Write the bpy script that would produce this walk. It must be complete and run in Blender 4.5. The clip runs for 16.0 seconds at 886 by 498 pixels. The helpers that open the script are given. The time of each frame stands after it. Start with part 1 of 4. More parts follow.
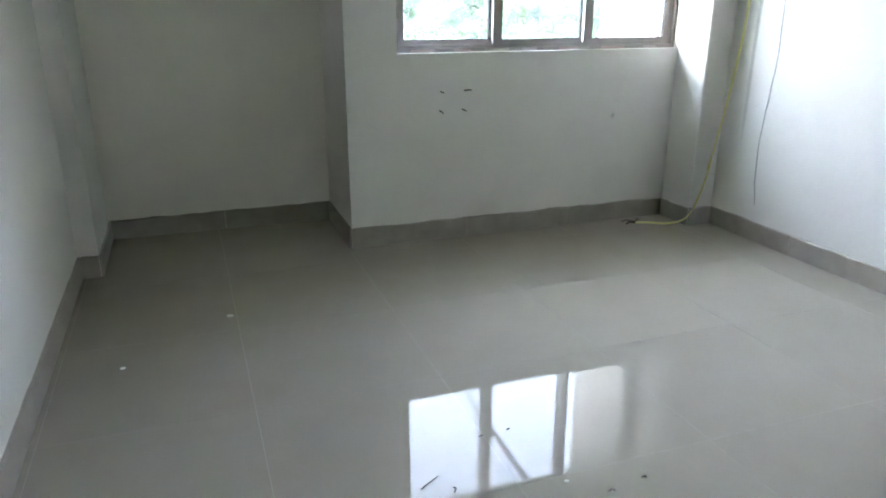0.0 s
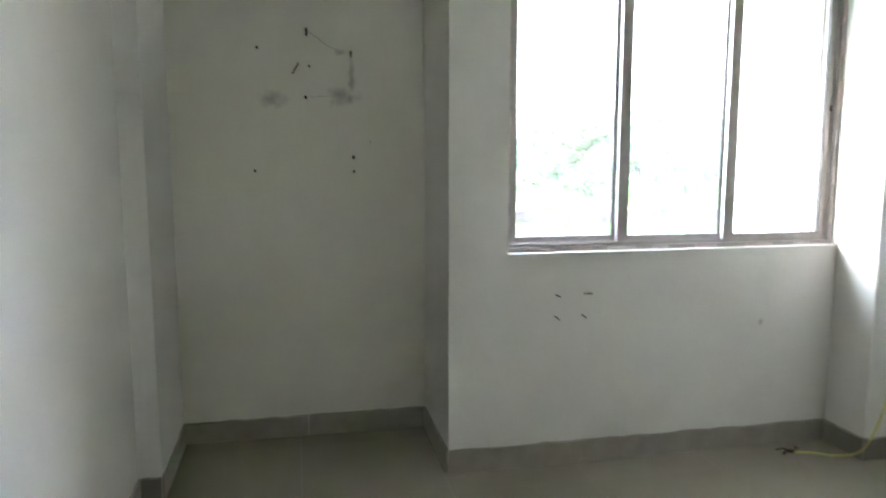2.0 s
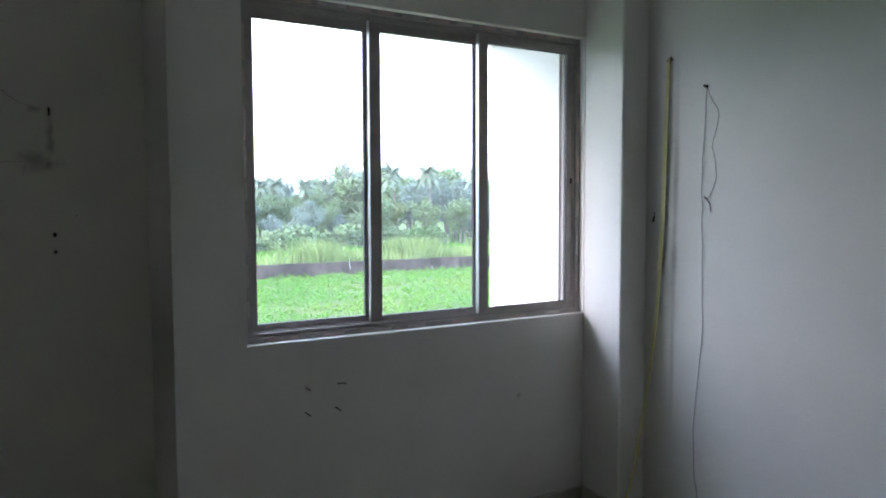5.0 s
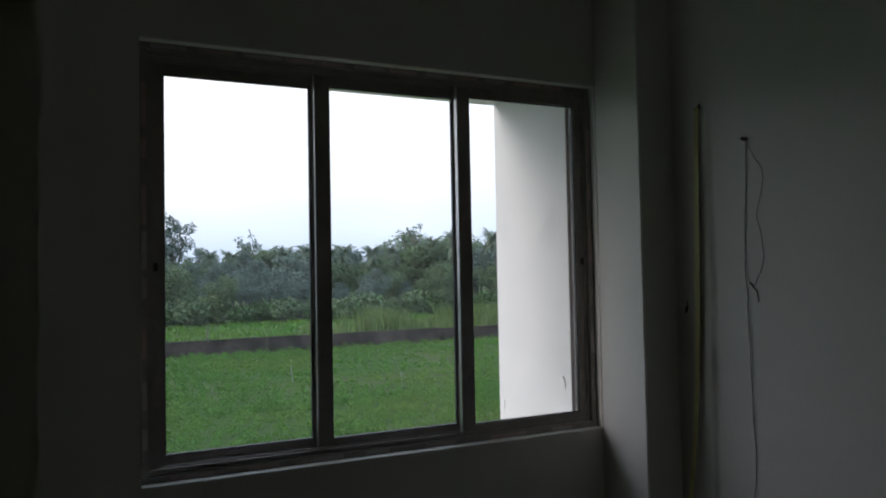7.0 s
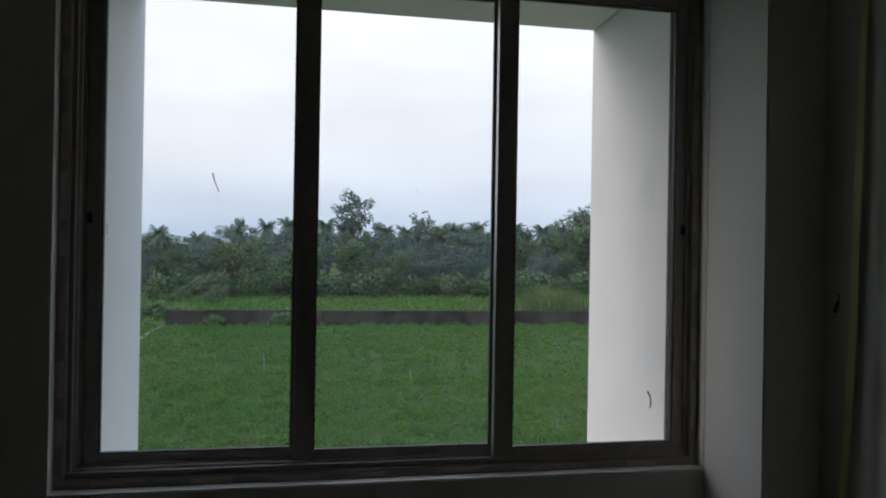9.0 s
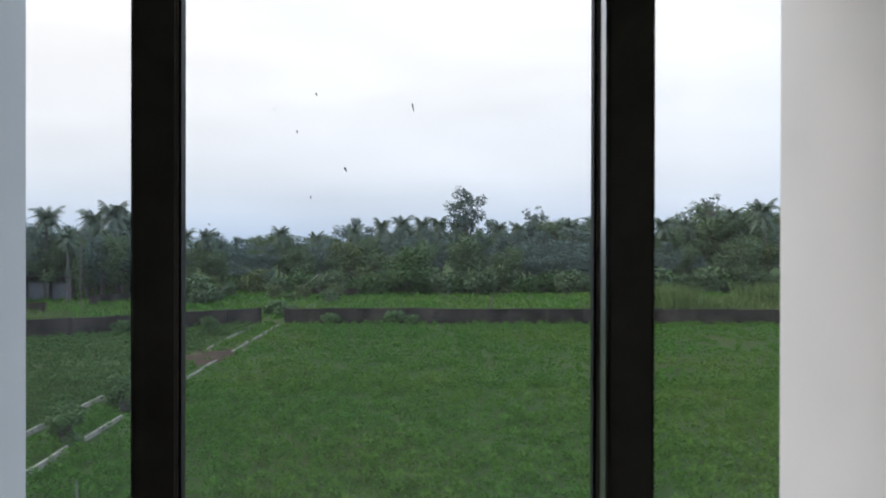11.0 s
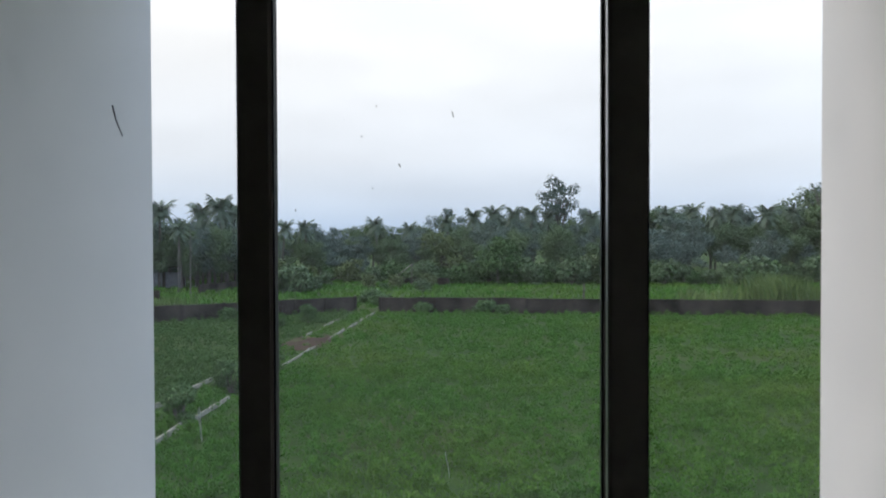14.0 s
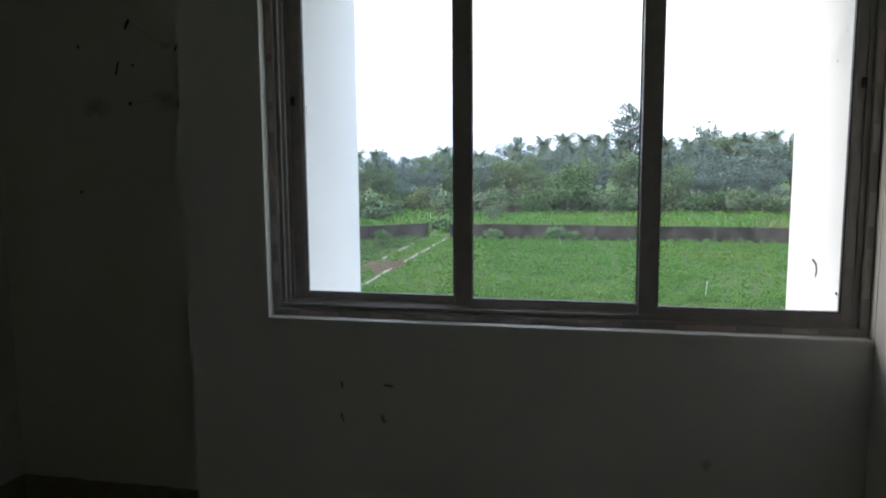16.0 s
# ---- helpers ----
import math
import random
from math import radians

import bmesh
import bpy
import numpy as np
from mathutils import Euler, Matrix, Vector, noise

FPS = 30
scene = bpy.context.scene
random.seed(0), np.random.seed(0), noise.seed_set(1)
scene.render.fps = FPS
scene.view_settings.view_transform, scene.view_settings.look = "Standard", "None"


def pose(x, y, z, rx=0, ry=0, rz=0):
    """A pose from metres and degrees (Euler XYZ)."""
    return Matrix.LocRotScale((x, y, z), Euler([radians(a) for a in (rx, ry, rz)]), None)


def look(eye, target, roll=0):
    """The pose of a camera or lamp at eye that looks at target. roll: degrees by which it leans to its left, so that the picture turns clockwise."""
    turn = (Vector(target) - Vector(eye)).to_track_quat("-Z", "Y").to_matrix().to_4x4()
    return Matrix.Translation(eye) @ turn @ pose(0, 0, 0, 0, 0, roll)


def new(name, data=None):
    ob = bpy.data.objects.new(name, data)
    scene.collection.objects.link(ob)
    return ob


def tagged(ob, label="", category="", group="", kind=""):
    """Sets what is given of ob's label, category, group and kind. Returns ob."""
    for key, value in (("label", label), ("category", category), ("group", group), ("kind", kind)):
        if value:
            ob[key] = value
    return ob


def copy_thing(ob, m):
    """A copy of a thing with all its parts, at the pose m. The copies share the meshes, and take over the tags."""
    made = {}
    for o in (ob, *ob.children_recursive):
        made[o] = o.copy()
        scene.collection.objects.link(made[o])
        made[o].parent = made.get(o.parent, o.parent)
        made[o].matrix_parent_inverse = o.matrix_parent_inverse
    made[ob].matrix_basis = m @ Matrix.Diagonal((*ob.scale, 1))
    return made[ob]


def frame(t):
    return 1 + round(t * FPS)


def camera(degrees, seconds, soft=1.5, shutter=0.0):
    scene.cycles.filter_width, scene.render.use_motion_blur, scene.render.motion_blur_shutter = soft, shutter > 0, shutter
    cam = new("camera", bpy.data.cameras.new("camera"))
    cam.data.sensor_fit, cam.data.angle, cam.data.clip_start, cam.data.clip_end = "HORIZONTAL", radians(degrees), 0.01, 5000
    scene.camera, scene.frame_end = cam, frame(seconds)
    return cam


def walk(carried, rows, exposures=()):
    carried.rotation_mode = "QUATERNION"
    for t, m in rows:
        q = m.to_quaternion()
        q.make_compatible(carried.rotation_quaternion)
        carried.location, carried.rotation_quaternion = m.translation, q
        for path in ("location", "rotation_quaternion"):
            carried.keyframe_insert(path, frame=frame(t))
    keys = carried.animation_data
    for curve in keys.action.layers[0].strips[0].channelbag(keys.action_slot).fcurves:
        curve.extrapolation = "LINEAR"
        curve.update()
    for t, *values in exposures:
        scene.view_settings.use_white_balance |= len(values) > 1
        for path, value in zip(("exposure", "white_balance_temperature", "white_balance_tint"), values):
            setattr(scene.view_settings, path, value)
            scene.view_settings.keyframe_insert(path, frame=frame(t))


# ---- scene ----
cam = camera(64.2, 16.0, soft=1.9, shutter=0.3)
PATH = [
    (0, (-0.726, -3.354, 1.172), (-0.082, -1.578, 0.518), 0.1),
    (0.5, (-0.739, -3.304, 1.208), (-0.064, -1.532, 0.572), 0.3),
    (1, (-0.694, -3.156, 1.26), (0.011, -1.361, 0.727), 0.2),
    (1.5, (-0.624, -2.971, 1.312), (-0.002, -1.107, 0.94), -0.4),
    (2, (-0.616, -2.836, 1.357), (-0.211, -0.894, 1.098), 0.0),
    (2.5, (-0.667, -2.721, 1.529), (-0.383, -0.745, 1.394), -0.3),
    (3, (-0.704, -2.676, 1.586), (-0.454, -0.696, 1.703), -0.3),
    (3.5, (-0.667, -2.712, 1.594), (-0.408, -0.751, 1.868), -0.4),
    (4, (-0.626, -2.775, 1.504), (-0.289, -0.816, 1.705), -0.3),
    (4.5, (-0.557, -2.72, 1.425), (0.137, -0.844, 1.423), 0.1),
    (5, (-0.401, -2.583, 1.461), (0.594, -0.852, 1.34), -0.2),
    (7.5, (0.362, -2.162, 1.548), (1.067, -0.292, 1.639), -0.8),
    (8, (0.52, -2.11, 1.523), (1.073, -0.188, 1.568), 0.0),
    (10.5, (1.101, -0.881, 1.508), (1.267, 1.113, 1.502), 0.7),
    (11, (1.113, -0.682, 1.514), (1.153, 1.317, 1.509), 0.1),
    (11.5, (1.198, -0.485, 1.534), (1.041, 1.508, 1.519), -0.4),
    (12, (1.268, -0.362, 1.546), (0.888, 1.602, 1.549), -0.1),
    (12.5, (1.27, -0.367, 1.543), (0.768, 1.569, 1.564), 0.4),
    (13, (1.237, -0.5, 1.528), (0.759, 1.441, 1.557), 0.7),
    (13.5, (1.171, -0.685, 1.516), (0.871, 1.292, 1.527), 0.2),
    (14, (1.188, -0.869, 1.5), (0.968, 1.119, 1.467), -0.2),
    (14.5, (1.28, -1.111, 1.471), (1.037, 0.872, 1.395), -0.2),
    (15, (1.291, -1.34, 1.452), (0.958, 0.626, 1.292), 0.1),
    (15.5, (1.224, -1.635, 1.435), (0.858, 0.323, 1.254), -0.1),
    (16, (1.172, -1.879, 1.382), (0.763, 0.065, 1.151), -0.4),
]
EXPOSURES = [(0, 4.7, 6000, 12), (1, 4.8, 6150, 13), (1.5, 4.85, 6350, 13), (2.0, 4.85, 6350, 14), (2.5, 4.5, 6200, 16), (3.5, 3.9, 6100, 19), (4.0, 3.5, 6050, 19), (4.5, 3.05, 6000, 18), (5.0, 2.9, 5900, 17),
             (7.5, 0.0, 6400, 11), (8.0, -0.05, 6400, 11), (10.5, 0.0, 6500, 11), (14.0, 0.0, 6500, 10), (14.5, 0.0, 6500, 10), (15.0, 0.4, 6500, 10), (15.5, 0.8, 6450, 10), (16.0, 1.3, 6450, 10)]
walk(cam, [(t, look(eye, target, roll)) for t, eye, target, roll in PATH], EXPOSURES)
CABLE_A, CABLE_M, CABLE_B = (4.20, 9.0, 6.59), (3.295, 4.0, 5.268), (2.0, 0.20, 3.25)
DEBRIS = ((-0.038, -1.76, -0.028, -1.762), (0.052, -1.755, 0.056, -1.754), (0.292, -2.074, 0.300, -2.078), (0.180, -2.095, 0.196, -2.096), (-0.265, -1.923, -0.207, -1.888), (-0.19, -1.965, -0.186, -1.945))

# ---- world and light ----
SKY = bpy.data.worlds.new("sky")
scene.world = SKY
SKY.use_nodes = True
SUN_ELEV, SUN_ROT = radians(24), radians(70)


def build_sky():
    nt = SKY.node_tree
    n, l = nt.nodes, nt.links
    n.clear()
    out = n.new("ShaderNodeOutputWorld")
    bg = n.new("ShaderNodeBackground")
    bg.inputs["Strength"].default_value = 0.107
    sky = n.new("ShaderNodeTexSky")
    sky.sky_type = "NISHITA"
    sky.sun_disc = False
    sky.sun_elevation, sky.sun_rotation = SUN_ELEV, SUN_ROT
    sky.air_density, sky.dust_density = 1.0, 3.0
    co = n.new("ShaderNodeTexCoord")
    sep = n.new("ShaderNodeSeparateXYZ")
    l.new(co.outputs["Generated"], sep.inputs[0])
    # cloud deck: pale blue haze low down, white cloud above
    ramp = n.new("ShaderNodeValToRGB")
    e = ramp.color_ramp.elements
    e[0].position, e[0].color = 0.0, (5.2, 6.8, 9.4, 1)
    e[1].position, e[1].color = 0.52, (14.6, 16.2, 20.4, 1)
    mid = e.new(0.11)
    mid.color = (9.0, 9.6, 10.9, 1)
    upper = e.new(0.27)
    upper.color = (11.4, 11.5, 12.0, 1)
    l.new(sep.outputs["Z"], ramp.inputs[0])
    mp = n.new("ShaderNodeMapping")
    mp.inputs["Scale"].default_value = (1.2, 1.2, 5.0)
    l.new(co.outputs["Generated"], mp.inputs[0])
    ns = n.new("ShaderNodeTexNoise")
    ns.inputs["Scale"].default_value = 2.6
    ns.inputs["Detail"].default_value = 6
    ns.inputs["Roughness"].default_value = 0.55
    l.new(mp.outputs[0], ns.inputs[0])
    cl = n.new("ShaderNodeMapRange")
    cl.inputs["From Min"].default_value, cl.inputs["From Max"].default_value = 0.35, 0.68
    cl.inputs["To Min"].default_value, cl.inputs["To Max"].default_value = 0.94, 1.06
    l.new(ns.outputs["Fac"], cl.inputs[0])
    sc = n.new("ShaderNodeVectorMath")
    sc.operation = "SCALE"
    l.new(ramp.outputs[0], sc.inputs[0])
    l.new(cl.outputs[0], sc.inputs["Scale"])
    mix = n.new("ShaderNodeMix")
    mix.data_type = "RGBA"
    mix.inputs[0].default_value = 0.85
    l.new(sky.outputs[0], mix.inputs[6])
    l.new(sc.outputs[0], mix.inputs[7])
    # thin cloud glows warm towards the sun and is bluer away from it
    dt = n.new("ShaderNodeVectorMath")
    dt.operation = "DOT_PRODUCT"
    l.new(co.outputs["Generated"], dt.inputs[0])
    dt.inputs[1].default_value = (-0.93, 0.37, 0.0)
    sr = n.new("ShaderNodeValToRGB")
    sr.color_ramp.elements[0].position, sr.color_ramp.elements[0].color = 0.0, (0.36, 0.53, 0.80, 1)
    sr.color_ramp.elements[1].position, sr.color_ramp.elements[1].color = 1.0, (1.06, 1.02, 0.97, 1)
    sm = sr.color_ramp.elements.new(0.5)
    sm.color = (1.0, 1.0, 1.0, 1)
    half = n.new("ShaderNodeMapRange")
    half.inputs["From Min"].default_value, half.inputs["From Max"].default_value = -1.0, 1.0
    l.new(dt.outputs["Value"], half.inputs[0])
    l.new(half.outputs[0], sr.inputs[0])
    ml = n.new("ShaderNodeVectorMath")
    ml.operation = "MULTIPLY"
    l.new(mix.outputs[2], ml.inputs[0])
    l.new(sr.outputs[0], ml.inputs[1])
    l.new(ml.outputs[0], bg.inputs[0])
    l.new(bg.outputs[0], out.inputs[0])


build_sky()
sun_data = bpy.data.lights.new("sun", "SUN")
sun_data.energy, sun_data.angle, sun_data.color = 1.2, radians(25), (1.0, 0.85, 0.77)
sun = new("sun", sun_data)
# low sun beyond the left end of the building, behind thin cloud
sun.matrix_world = look((-30, 12, 14.4), (0, 0, 0))


# ---- materials ----
def material(name):
    m = bpy.data.materials.new(name)
    m.use_nodes = True
    nt = m.node_tree
    return m, nt, nt.nodes["Principled BSDF"]


def surface(name, a, b, scale=6.0, rough=0.6, rough_var=0.1, bump=0.0, bump_scale=80.0, metal=0.0, stain=None,
            stain_scale=1.5, stain_lo=0.55, stain_hi=0.75, per_object=0.0, coat=0.0, spec=0.5):
    """A two-scale procedural surface: grain between a and b, broad stains, fine relief."""
    m, nt, p = material(name)
    n, l = nt.nodes, nt.links
    co = n.new("ShaderNodeTexCoord")
    geo = n.new("ShaderNodeNewGeometry")
    big = n.new("ShaderNodeTexNoise")
    big.inputs["Scale"].default_value, big.inputs["Detail"].default_value = scale, 8
    l.new(geo.outputs["Position"], big.inputs[0])
    ramp = n.new("ShaderNodeValToRGB")
    ramp.color_ramp.elements[0].position, ramp.color_ramp.elements[0].color = 0.3, (*a, 1)
    ramp.color_ramp.elements[1].position, ramp.color_ramp.elements[1].color = 0.7, (*b, 1)
    l.new(big.outputs["Fac"], ramp.inputs[0])
    col = ramp.outputs[0]
    if stain:
        sn = n.new("ShaderNodeTexNoise")
        sn.inputs["Scale"].default_value, sn.inputs["Detail"].default_value = stain_scale, 5
        l.new(geo.outputs["Position"], sn.inputs[0])
        mr = n.new("ShaderNodeMapRange")
        mr.inputs["From Min"].default_value, mr.inputs["From Max"].default_value = stain_lo, stain_hi
        l.new(sn.outputs["Fac"], mr.inputs[0])
        mx = n.new("ShaderNodeMix")
        mx.data_type = "RGBA"
        l.new(mr.outputs[0], mx.inputs[0])
        l.new(col, mx.inputs[6])
        mx.inputs[7].default_value = (*stain, 1)
        col = mx.outputs[2]
    if per_object:
        oi = n.new("ShaderNodeObjectInfo")
        mr2 = n.new("ShaderNodeMapRange")
        mr2.inputs["To Min"].default_value, mr2.inputs["To Max"].default_value = 1 - per_object, 1 + per_object
        l.new(oi.outputs["Random"], mr2.inputs[0])
        vm = n.new("ShaderNodeVectorMath")
        vm.operation = "SCALE"
        l.new(col, vm.inputs[0])
        l.new(mr2.outputs[0], vm.inputs["Scale"])
        col = vm.outputs[0]
    l.new(col, p.inputs["Base Color"])
    rr = n.new("ShaderNodeMapRange")
    rr.inputs["To Min"].default_value, rr.inputs["To Max"].default_value = max(0.02, rough - rough_var), min(1, rough + rough_var)
    l.new(big.outputs["Fac"], rr.inputs[0])
    l.new(rr.outputs[0], p.inputs["Roughness"])
    p.inputs["Metallic"].default_value = metal
    p.inputs["Coat Weight"].default_value = coat
    p.inputs["Specular IOR Level"].default_value = spec
    if bump:
        fn = n.new("ShaderNodeTexNoise")
        fn.inputs["Scale"].default_value, fn.inputs["Detail"].default_value = bump_scale, 6
        l.new(geo.outputs["Position"], fn.inputs[0])
        bp = n.new("ShaderNodeBump")
        bp.inputs["Strength"].default_value, bp.inputs["Distance"].default_value = bump, 0.01
        l.new(fn.outputs["Fac"], bp.inputs["Height"])
        l.new(bp.outputs[0], p.inputs["Normal"])
    return m


M_WALL = surface("white_paint", (0.765, 0.750, 0.700), (0.805, 0.790, 0.740), 3, 0.55, 0.08, 0.12, 30, stain=(0.71, 0.695, 0.64), stain_scale=2.2, stain_lo=0.58, stain_hi=0.85)
# cream, lightened beyond the wall tone to offset weak bounce light in the niche
M_NICHE = surface("lightened_cream", (0.795, 0.775, 0.680), (0.830, 0.810, 0.715), 3, 0.6, 0.08, 0.12, 30, stain=(0.75, 0.73, 0.63), stain_scale=2.2, stain_lo=0.58, stain_hi=0.85)
M_CEIL = surface("ceiling_paint", (0.82, 0.815, 0.80), (0.86, 0.855, 0.84), 4, 0.7, 0.05, 0.08, 40)
M_OUT = surface("outside_paint", (0.76, 0.76, 0.75), (0.82, 0.815, 0.80), 5, 0.6, 0.08, 0.12, 25, stain=(0.60, 0.60, 0.58), stain_scale=4, stain_lo=0.62, stain_hi=0.9)
M_FLOOR = surface("polished_tile", (0.335, 0.303, 0.248), (0.355, 0.323, 0.268), 5, 0.035, 0.010, 0.0, 12, stain=(0.325, 0.295, 0.243), stain_scale=2.5, per_object=0.015, spec=0.08)
M_SKIRT = surface("skirting_tile", (0.33, 0.30, 0.25), (0.39, 0.36, 0.31), 12, 0.32, 0.08, 0.03, 30, per_object=0.05)
M_GROUT = surface("grout", (0.42, 0.40, 0.36), (0.50, 0.48, 0.44), 40, 0.8, 0.05, 0.1, 200)
M_ALU = surface("coated_aluminium", (0.35, 0.32, 0.30), (0.41, 0.38, 0.355), 30, 0.42, 0.08, 0.02, 200, stain=(0.47, 0.44, 0.41), stain_scale=18, stain_lo=0.6, stain_hi=0.8)
# pale metal that puts the daylight into the stile edges
M_LIT_EDGE = surface("lit_edge_metal", (0.55, 0.55, 0.55), (0.65, 0.65, 0.65), 30, 0.35, 0.08, metal=0.8)
M_TAPE = surface("pink_tape", (0.55, 0.42, 0.39), (0.62, 0.49, 0.46), 25, 0.6, 0.1)
M_TAPE2 = surface("white_tape", (0.52, 0.48, 0.45), (0.60, 0.56, 0.53), 25, 0.6, 0.1)
M_RUBBER = surface("black_rubber", (0.015, 0.015, 0.015), (0.03, 0.03, 0.03), 40, 0.6)
M_NAIL = surface("rusty_wire", (0.03, 0.022, 0.018), (0.09, 0.06, 0.045), 90, 0.75, 0.1, 0.1, 300)
M_CRACK = surface("crack_dirt", (0.42, 0.40, 0.36), (0.66, 0.64, 0.59), 14, 0.8, 0.1)
M_HOLE = surface("drilled_hole", (0.03, 0.028, 0.024), (0.07, 0.065, 0.055), 90, 0.9)
M_YELLOW = surface("yellow_cable", (0.66, 0.62, 0.24), (0.74, 0.70, 0.33), 20, 0.45, 0.1)
M_THREAD = surface("grey_wire", (0.20, 0.20, 0.20), (0.36, 0.36, 0.36), 30, 0.6)
M_FLECK = surface("paint_fleck", (0.12, 0.12, 0.115), (0.24, 0.235, 0.22), 60, 0.7)
M_CONC = surface("stained_concrete", (0.050, 0.040, 0.032), (0.100, 0.080, 0.064), 1.8, 0.9, 0.05, 0.4, 6, stain=(0.026, 0.022, 0.016), stain_scale=0.9, stain_lo=0.42, stain_hi=0.66, per_object=0.22, spec=0.08)
M_KERB = surface("whitewashed_kerb", (0.24, 0.23, 0.18), (0.42, 0.40, 0.31), 3, 0.85, 0.05, 0.3, 12, stain=(0.16, 0.18, 0.10), stain_scale=1.1, stain_lo=0.50, stain_hi=0.66, spec=0.08)
M_SOIL = surface("bare_soil", (0.036, 0.024, 0.015), (0.066, 0.044, 0.029), 3, 0.95, 0.03, 0.5, 10, stain=(0.08, 0.11, 0.03), stain_scale=1.2, stain_lo=0.5, stain_hi=0.65, spec=0.08)
# ground green darkened to put shade between the grass clumps
M_GROUND = surface("meadow_ground", (0.026, 0.054, 0.010), (0.042, 0.078, 0.015), 0.7, 0.95, 0.03, 0.6, 9, stain=(0.048, 0.066, 0.014), stain_scale=0.10, stain_lo=0.47, stain_hi=0.7, spec=0.1)
M_BARK = surface("bark", (0.11, 0.095, 0.08), (0.21, 0.185, 0.16), 4, 0.95, 0.03, 0.5, 8, spec=0.08)
M_SHED = surface("weathered_shed", (0.20, 0.20, 0.20), (0.30, 0.30, 0.295), 2, 0.85, 0.05, 0.3, 5, spec=0.08)


def leaf_material(name, a, b, patch=None):
    """Leaf green that varies from clump to clump and from plant to plant."""
    m, nt, p = material(name)
    n, l = nt.nodes, nt.links
    geo = n.new("ShaderNodeNewGeometry")
    oi = n.new("ShaderNodeObjectInfo")
    ad = n.new("ShaderNodeMath")
    ad.operation = "MULTIPLY_ADD"
    ad.inputs[1].default_value = 0.6
    l.new(geo.outputs["Random Per Island"], ad.inputs[0])
    hf = n.new("ShaderNodeMath")
    hf.operation = "MULTIPLY"
    hf.inputs[1].default_value = 0.4
    l.new(oi.outputs["Random"], hf.inputs[0])
    l.new(hf.outputs[0], ad.inputs[2])
    ramp = n.new("ShaderNodeValToRGB")
    ramp.color_ramp.elements[0].color = (*a, 1)
    ramp.color_ramp.elements[1].color = (*b, 1)
    l.new(ad.outputs[0], ramp.inputs[0])
    col = ramp.outputs[0]
    if patch:
        pn = n.new("ShaderNodeTexNoise")
        pn.inputs["Scale"].default_value, pn.inputs["Detail"].default_value = 0.13, 5
        l.new(geo.outputs["Position"], pn.inputs[0])
        pr = n.new("ShaderNodeMapRange")
        pr.inputs["From Min"].default_value, pr.inputs["From Max"].default_value = 0.45, 0.72
        l.new(pn.outputs["Fac"], pr.inputs[0])
        mx = n.new("ShaderNodeMix")
        mx.data_type = "RGBA"
        l.new(pr.outputs[0], mx.inputs[0])
        l.new(col, mx.inputs[6])
        mx.inputs[7].default_value = (*patch, 1)
        col = mx.outputs[2]
    l.new(col, p.inputs["Base Color"])
    p.inputs["Roughness"].default_value = 0.7
    p.inputs["Specular IOR Level"].default_value = 0.2
    return m


M_LEAF = leaf_material("leaf", (0.078, 0.120, 0.058), (0.135, 0.190, 0.080))
# grey-blue lift in this green is distance haze put into the colour
M_LEAF_HAZED = leaf_material("hazed_leaf", (0.092, 0.128, 0.104), (0.136, 0.180, 0.136))
M_LEAF_YEL = leaf_material("yellowing_leaf", (0.085, 0.118, 0.045), (0.14, 0.17, 0.06))
M_PALM = leaf_material("palm_leaf", (0.090, 0.122, 0.084), (0.140, 0.178, 0.108))
M_BUSH = leaf_material("bush_leaf", (0.050, 0.096, 0.030), (0.095, 0.165, 0.048))
M_GRASS = leaf_material("grass_blade", (0.048, 0.138, 0.014), (0.080, 0.200, 0.022), (0.112, 0.190, 0.024))
M_GRASS_DARK = leaf_material("dark_grass_blade", (0.054, 0.114, 0.026), (0.082, 0.156, 0.036), (0.092, 0.150, 0.034))
M_REED = leaf_material("reed_blade", (0.085, 0.135, 0.035), (0.15, 0.21, 0.06))


